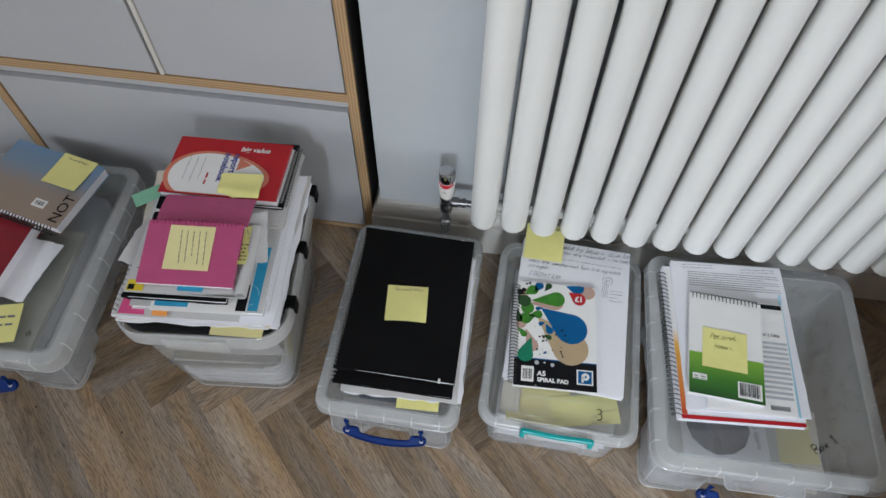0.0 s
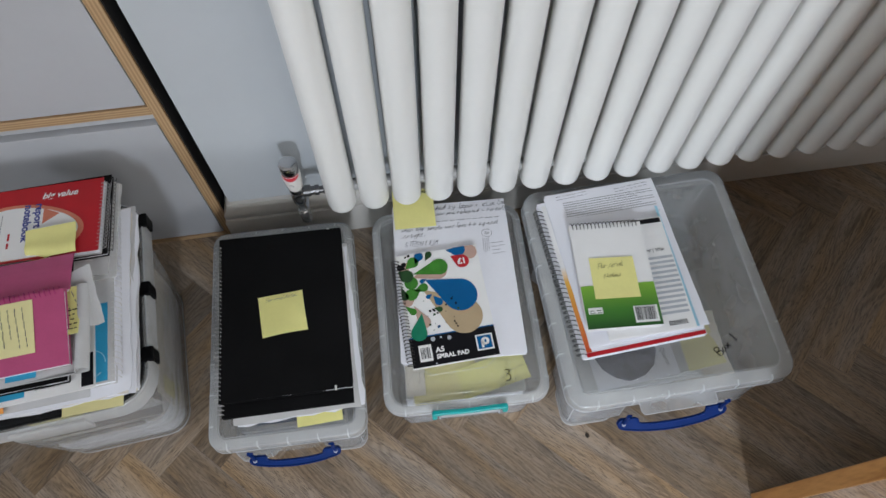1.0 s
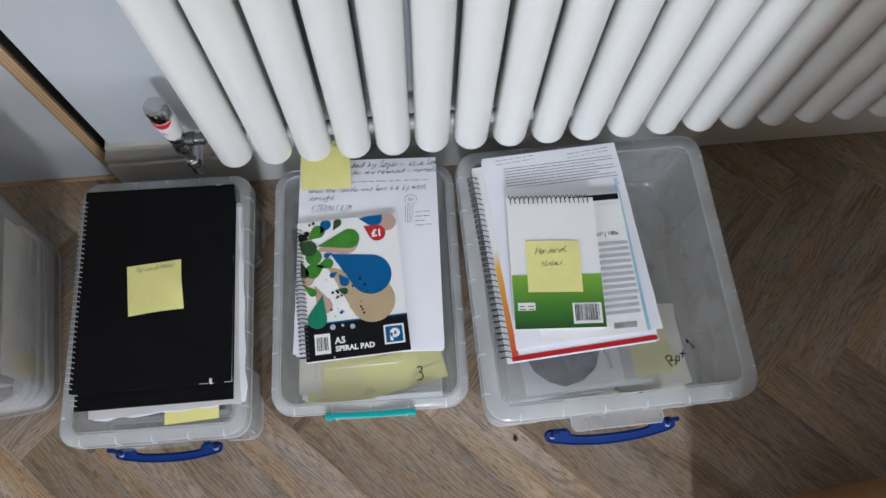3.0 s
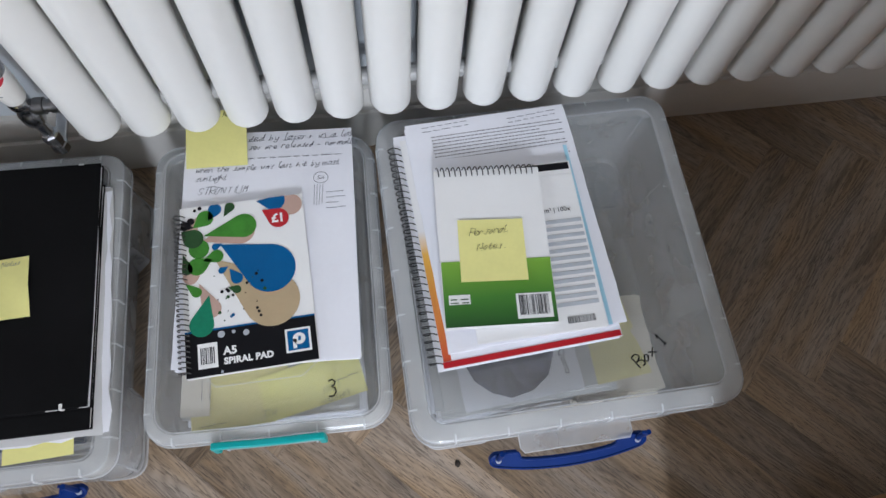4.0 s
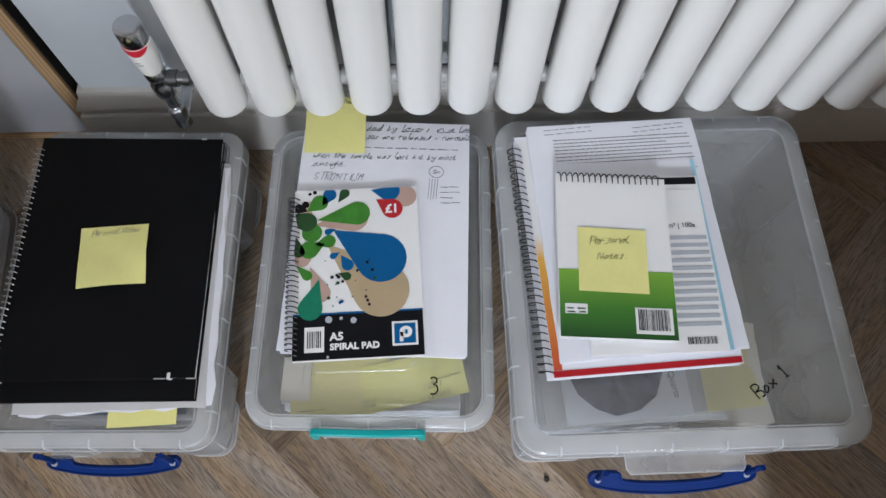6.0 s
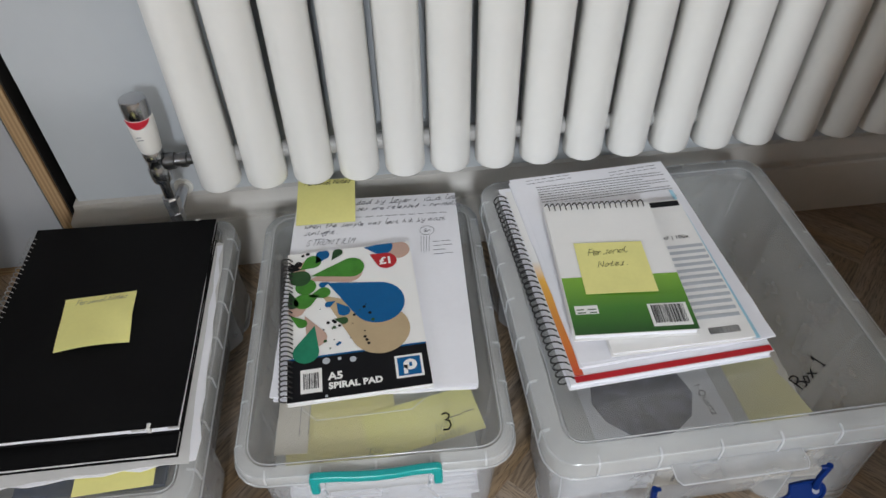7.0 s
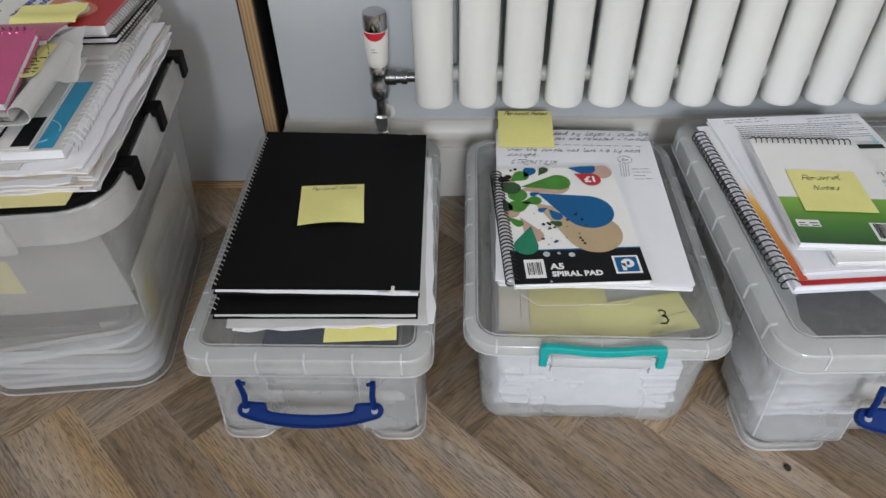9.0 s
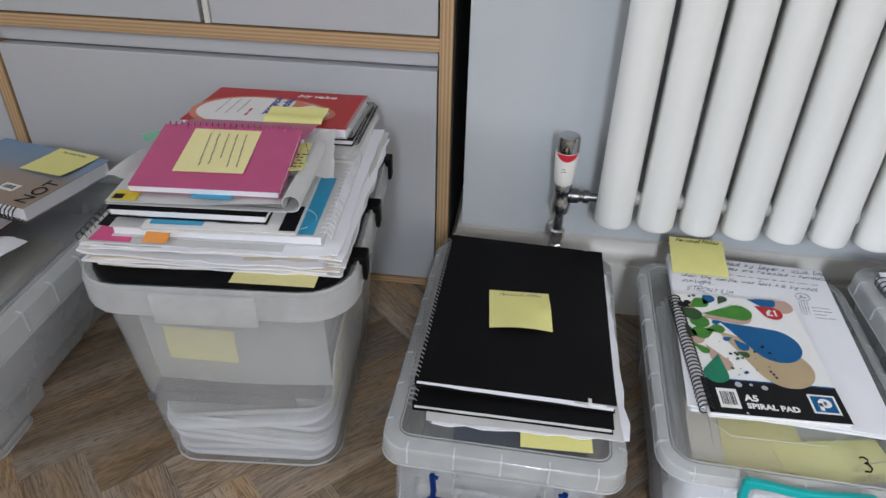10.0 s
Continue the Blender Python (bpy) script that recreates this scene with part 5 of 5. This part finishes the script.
part("sketch", strokes([ring, [(0.161, 0.222), (0.1598, 0.195)], [(0.1645, 0.222), (0.163, 0.193)], [(0.168, 0.222), (0.166, 0.194)], [(0.1715, 0.222), (0.1695, 0.195)]], zt, 0.0005), PEN, page, "pen sketch of a lamp with rays")
part("sketch", strokes([[(0.077, 0.2885), (0.098, 0.2892)], [(0.122, 0.2885), (0.146, 0.2893)], [(0.171, 0.2885), (0.192, 0.29)]], zt, 0.0005), PEN, page, "pen underline")
part("writing", bars(0.175, 0.199, 0.2105, 4, 0.0072, 0.0006, zt, 66, (0.008, 0.016), 0.002, 0.06), PEN, page, "dark pen handwriting")

a5 = notebook("notebook", pose(0.2285, 0.5985, 0.1598, 0, 0, 1.9), 0.148, 0.21, 0.0068, COVER, "A5 spiral pad with green, blue and tan drop pattern", PAPER, WIRE, "left", 0.0075, 0.0062, wire_r=0.0009)
Z = 0.0069
mm = 0.001


def printed(shape, material, level, label=""):
    part("cover_print", moved(shape, Matrix.Translation((0, 0, Z + level * 0.00014))), material, a5, label)


def clipdrop(cx, cy, r, tx, ty):
    v, f = drop(cx * mm, cy * mm, r * mm, tx * mm, ty * mm, 0.0)
    return [Vector((min(0.1475, max(0.0005, p.x)), min(0.2095, max(0.0005, p.y)), p.z)) for p in v], f


printed(slab(0.0005, 0.1475, 0.052, 0.054, 0, 0.00012), P_BLUE, 0, "blue line")
printed(slab(0.0005, 0.1475, 0.0005, 0.052, 0, 0.00012), INK, 0, "black band")
for row in ((71, 171, 17, 24, 163, P_ROSE, 1), (101, 79, 32.5, 39, 138, P_TAN, 1), (133, 197, 14, 133, 197, P_ROSE, 1), (32, 78, 11, 19, 111, P_ROSE, 1), (10, 120, 9, 25, 128, P_ROSE, 1), (12, 176, 9, 20, 196, P_ROSE, 1),
            (102, 118, 30, 46, 156, P_BLUE, 2), (75, 177, 15.3, 27, 170, P_GREEN, 2), (114, 205, 13, 92, 207, P_BLUE, 2), (117, 181, 12.5, 98, 194, P_RED, 3), (30, 193, 10, 15, 182, P_GREEN, 2), (21, 154, 12, 15, 170, P_GREEN, 2),
            (41, 142, 8, 24, 138, P_GREEN, 2), (18, 132, 11, 36, 139, P_GREEN, 2), (15, 168, 12, 1, 179, P_DKGREEN, 3), (5, 186, 6, 16, 182, INK, 4), (13, 191, 4.5, 13, 191, INK, 4), (24, 207, 2.4, 24, 207, INK, 2), (18, 205, 2, 18, 205, INK, 2), (46, 123, 4, 54, 127, P_BLUE, 3),
            (63, 111, 7, 55, 124, P_BLUE, 3), (40, 154, 4, 49, 157, P_BLUE, 3), (42, 203, 8, 33, 189, P_BLUE, 2), (20, 60, 14, 30, 95, P_TEAL, 3), (16, 100, 6, 3, 113, P_GREEN, 2), (62, 97, 5, 52, 101, P_DKGREEN, 3), (60, 204, 6, 52, 192, P_DKGREEN, 3), (6, 130, 7, 2, 150, P_DKGREEN, 2)):
    printed(clipdrop(*row[:5]), row[5], row[6])
rnd = random.Random(77)
for k in range(26):
    x, y, r = rnd.uniform(36, 96), rnd.uniform(60, 118), rnd.choice((0.7, 0.9, 1.2, 1.7, 2.0))
    printed(clipdrop(x, y, r, x, y), rnd.choice((INK, INK, P_BLUE, P_DKGREEN)), 4)
for x, y, r in ((41, 46, 4), (69, 44, 3.5), (55, 47, 2), (40, 3, 1.5)):
    printed(clipdrop(x, y, r, x, y), P_GREY, 1)
printed(slab(0.014, 0.036, 0.009, 0.038, 0, 0.00012), COVER, 1, "white barcode label")
printed(barcode(0.017, 0.033, 0.014, 0.033, 0, 9), INK, 2)
printed(lettering("A5", 0.0125, (0.0425, 0.022), 0, 0, 0, 1.05, 0.0005), COVER, 1, "white lettering")
printed(lettering("SPIRAL PAD", 0.0102, (0.0425, 0.011), 0, 0, 0, 1.05, 0.0005), COVER, 1, "white lettering")
printed(slab(0.112, 0.141, 0.012, 0.04, 0, 0.00012), COVER, 1, "white square badge")
printed(slab(0.1145, 0.1385, 0.0145, 0.0375, 0, 0.00012), P_BLUE, 2)
badge = [(0.1275 + 0.0072 * math.cos(2 * math.pi * i / 20), 0.0275 + 0.0068 * math.sin(2 * math.pi * i / 20)) for i in range(20)]
printed(prism(badge, 0, 0.00012), COVER, 3)
printed(slab(0.1203, 0.1245, 0.0165, 0.0275, 0, 0.00012), COVER, 3)
printed(slab(0.1265, 0.1295, 0.025, 0.03, 0, 0.00012), P_BLUE, 4)
printed(lettering("£1", 0.0155, (0.1085, 0.176), 0, 0, 0, 1.0, 0.0006), COVER, 4, "white price lettering")

stn = sticky(pose(0.2285, 0.866, 0.1602, 9, 0, -2), 0.076, 0.076, 0.001, YELLOW, "yellow sticky note on the handwritten sheets")
part("writing", hand("Personal Notes", 0.0068, (0.009, 0.066), 1, 0.0016, 0.0006, 0.4, 5, 1.0), INK, stn)

# ---- on and in the wide box ----
pile(pose(0.59, 0.692, 0.0185, 0, 0, 1), 0.174, 0.315, 0.071, 11, PAPER, "white papers and pads packed in the wide box", seed=81, spread=0.009, turn=3.0, wave=0.003, edge=0.0015, mats=[PAPER, PAPER2, PAPER])
pile(pose(0.745, 0.592, 0.0185, 0, 0, 2), 0.11, 0.13, 0.065, 9, CREAM, "cream papers inside the wide box", seed=83, spread=0.007, turn=4.0, edge=0.0012)
card1 = thing("label", Matrix.Translation((0.655, 0.5205, 0.05)) @ pose(0, 0, 0, 88, 0, 1), "cream card label inside the box front", "label")
part("card", slab(-0.06, 0.075, 0.0, 0.045, 0, 0.0006), CREAM, card1)
part("writing", hand("BOX 1", 0.026, (-0.035, 0.012), 3, 0.0014, 0.0034, 0.15, 11, 1.25), INK, card1, "black marker lettering")
pile(pose(0.615, 0.68, 0.0902, 0, 0, 2), 0.222, 0.29, 0.027, 4, PAPER2, "documents lying on the papers in the wide box", seed=87, spread=0.005)
photo = thing("photo_card", pose(0.537, 0.5275, 0.1205, 0, 0, 4), "white sheet with a dark crystal photo under the lid", "card")
part("sheet", sheet(0.148, 0.13, 0.0004, lambda u, v: 0.0, 2, 2), PAPER, photo)
rim_, core = [(0.01, 0.058), (0.018, 0.034), (0.036, 0.016), (0.058, 0.006), (0.086, 0.01), (0.108, 0.024), (0.121, 0.05), (0.114, 0.08), (0.1, 0.104), (0.05, 0.112), (0.02, 0.092)], (0.062, 0.056)
facets = [mat("crystal_print", (0.1 * k, 0.1 * k, 0.135 * k), 0.4, var=0.6, scale=70) for k in (0.95, 1.1, 1.25, 1.45)]
for k in range(len(rim_)):
    a, b = rim_[k], rim_[(k + 1) % len(rim_)]
    mid_ = ((a[0] + b[0]) / 2 * 0.6 + core[0] * 0.4, (a[1] + b[1]) / 2 * 0.6 + core[1] * 0.4)
    part("print_panel", prism([a, b, mid_], 0.0006, 0.0008), facets[(k * 3) % 4], photo, "dark crystal photograph")
    part("print_panel", prism([a, mid_, core], 0.0006, 0.0008), facets[(k * 5 + 1) % 4], photo, "dark crystal photograph")
    part("print_panel", prism([mid_, b, core], 0.0006, 0.0008), facets[(k * 7 + 2) % 4], photo, "dark crystal photograph")
part("writing", lettering("1 Quartz", 0.011, (0.126, 0.06), -85, 0.0008), INKGREY, photo, "small grey lettering")
yc = thing("file_card", pose(0.681, 0.5385, 0.1202, 0, 0, 2), "pale yellow card under the clear lid", "card")
part("card", prism([(0.02, 0), (0.09, 0.004), (0.082, 0.045), (0.076, 0.06), (0.082, 0.062), (0.07, 0.14), (0.066, 0.18), (0.02, 0.18)], 0, 0.0005), PALEYEL, yc)
part("marking", hand("Box 1", 0.0145, (0.076, -0.1515), 33, 0.1733, 0.0017, 0.0, 12, 1.05, 0.4), MARKER, box_one, "black marker lettering on the lid")

A4 = pose(0.507, 0.568, 0.1815, 0, 0, 3.4)
big = notebook("notebook", A4, 0.213, 0.297, 0.0105, PAPER, "white A4 spiral notebook with a red lower edge", PAPER, WIRE, "left", 0.0085, 0.0085, wire_r=0.0009)
part("cover_print", slab(0.006, 0.212, 0.001, 0.0078, 0.0107, 0.0109), P_RED, big, "red strip")
part("cover_print", slab(0.007, 0.016, 0.0085, 0.29, 0.0107, 0.0109), FIRERUN, big, "amber to white strip")
pile(pose(0.5205, 0.585, 0.1925, 0, 0, 3.0) @ Matrix.Translation((0.104, 0.146, 0)), 0.206, 0.29, 0.0028, 2, PAPER, "white printed sheets on the spiral notebook", seed=91, spread=0.002, turn=0.8)
prn = thing("paper_sheet", pose(0.5205, 0.587, 0.1956, 0, 0, 3.0), "white printed page with pen notes in the margin", "paper")
part("sheet", sheet(0.205, 0.29, 0.0003, lambda u, v: 0.0, 4, 6), PAPER, prn)
part("writing", bars(0.03, 0.198, 0.268, 13, 0.0047, 0.0011, 0.0005, 93, (0.0015, 0.0062), 0.001), INKGREY, prn, "grey printed lines")
part("writing", bars(0.02, 0.085, 0.283, 2, 0.006, 0.0006, 0.0005, 94, (0.005, 0.012), 0.003, 0.04), PEN, prn)
part("writing", bars(0.13, 0.198, 0.28, 2, 0.006, 0.0006, 0.0005, 95, (0.005, 0.012), 0.003, 0.06), PEN, prn)
ice = thing("paper_sheet", pose(0.521, 0.588, 0.1962, 0, 0, 1.6), "lined sheet with a pale blue edge and blue pen notes", "paper")
part("sheet", sheet(0.19, 0.236, 0.0003, lambda u, v: 0.0015 * v * (1 - v), 4, 6), PAPER, ice)
part("print_panel", slab(0.184, 0.1885, 0.001, 0.234, 0.0019, 0.0021), P_ICE, ice, "pale blue margin")
part("writing", bars(0.173, 0.184, 0.2, 9, 0.021, 0.0022, 0.0019, 97, (0.004, 0.01), 0.002), INKBLUE, ice)
wp = notebook("writing_pad", pose(0.5535, 0.59, 0.1985, 0, 0, 0.6), 0.148, 0.21, 0.0068, COVER, "white A5 writing pad with grey stripes and barcode", PAPER)
part("cover_print", slab(0.002, 0.146, 0.199, 0.208, 0.0069, 0.0071), INK, wp, "black top strip")
part("cover_print", slab(0.1, 0.146, 0.175, 0.192, 0.0069, 0.0071), COVER, wp)
for k in range(12):
    part("cover_print", slab(0.004, 0.146 if k > 2 else 0.144, 0.028 + k * 0.0092, 0.0325 + k * 0.0092, 0.0069, 0.0071), P_GREY, wp, "grey stripe")
part("cover_print", lettering("g/m² | 100x", 0.0082, (0.098, 0.144), 0, 0.0071), INK, wp, "black lettering")
part("cover_print", barcode(0.104, 0.136, 0.008, 0.016, 0.0071, 11), INK, wp, "barcode")
gp = notebook("notebook", pose(0.519, 0.6085, 0.2056, 0, 0, -3.6), 0.126, 0.192, 0.0092, COVER, "white and green top-bound reporter notebook", PAPER, WIRE, "top", 0.0075, 0.0066, wire_r=0.0008)
part("cover_print", slab(0.0005, 0.1255, 0.0005, 0.0765, 0.0093, 0.0095), GREENRUN, gp, "green printed panel")
part("cover_print", slab(0.081, 0.121, 0.006, 0.035, 0.0097, 0.0099), COVER, gp, "white barcode label")
part("cover_print", barcode(0.084, 0.118, 0.01, 0.033, 0.0101, 12), INK, gp, "barcode")
part("cover_print", slab(0.006, 0.03, 0.026, 0.037, 0.0097, 0.0099), COVER, gp, "small white badge")
part("cover_print", bars(0.008, 0.028, 0.031, 2, 0.004, 0.0012, 0.0101, 13, (0.006, 0.01)), P_DKGREEN, gp)
pnn = sticky(pose(0.519, 0.6085, 0.2154, 0, 0, -3.6) @ pose(0.0215, 0.0515, 0, 0, 0, -1.2), 0.076, 0.0755, 0.0015, YELLOW, "yellow sticky note reading Personal Notes")
part("writing", hand("Personal", 0.0092, (0.0125, 0.055), 5, 0.0014, 0.00042, 0.4, 3, 0.95), INK, pnn, "black pen lettering")
part("writing", hand("Notes.", 0.0092, (0.0205, 0.0375), 4, 0.0014, 0.00042, 0.4, 4, 0.95), INK, pnn, "black pen lettering")

for k, (x, y, g) in enumerate(((-0.683, 0.488, 1.0), (-0.498, 0.463, 1.0), (0.528, 0.478, 2.1))):
    crumb = thing("crumb", pose(x, y, 0.0008 * g, 0, 0, 50 * k), "dark chip lying on the oak floor" if g > 1 else "tiny dark crumb lying on the oak floor", "debris", "crumbs on the floor")
    part("grain", moved(lathe([(0.0004, -0.0008), (0.0018, -0.0004), (0.0014, 0.0006), (0.0003, 0.001)], 7), Matrix.Diagonal((1.3 * g, g, g, 1))), CRUMB, crumb)

# ---- floor planks ----
PW, PN = 0.0762, 6
plank, rest, grain = None, [], []
U0, V0 = -0.7675, -0.036
for i in range(-75, 75):
    for j in range(-75, 75):
        dd = (i - j) % (2 * PN)
        if dd == 0:
            u, v, turn = U0 + (i + PN / 2) * PW, V0 + (j + 0.5) * PW, -45
        elif dd == 2 * PN - 1:
            u, v, turn = U0 + (i + 0.5) * PW, V0 + (j + PN / 2) * PW, 45
        else:
            continue
        x, y = (u + v) / math.sqrt(2), (v - u) / math.sqrt(2)
        if not (XW - 0.1 < x < XE + 0.1 and YS - 0.1 < y < 1.5):
            continue
        m = pose(x, y, 0, 0, 0, turn + (180 if (i * 7 + j * 3) % 2 else 0))
        shape = slab(-PN * PW / 2 + 0.0001, PN * PW / 2 - 0.0001, -PW / 2 + 0.0001, PW / 2 - 0.0001, -0.004, 0.0)
        if not (-1.4 < x < 1.9 and -0.7 < y < 1.15):
            rest.append(moved(shape, m))
            grain += [(v.x + i * 3.7, v.y + j * 2.3, v.z) for v in shape[0]]
        elif plank is None:
            plank = part("plank", slab(-PN * PW / 2 + 0.0001, PN * PW / 2 - 0.0001, -PW / 2 + 0.0001, PW / 2 - 0.0001, -0.004, 0.0, 0.0002, 1), OAK, floor, at=m)
        else:
            again(plank, m)
far = part("far_planking", join(*rest), OAKREST, floor)
kept = far.data.attributes.new("grain", "FLOAT_VECTOR", "POINT")
kept.data.foreach_set("vector", [c for p in grain for c in p])
tagged(far, "grey-brown oak planks further into the room", "", "", "stuff")
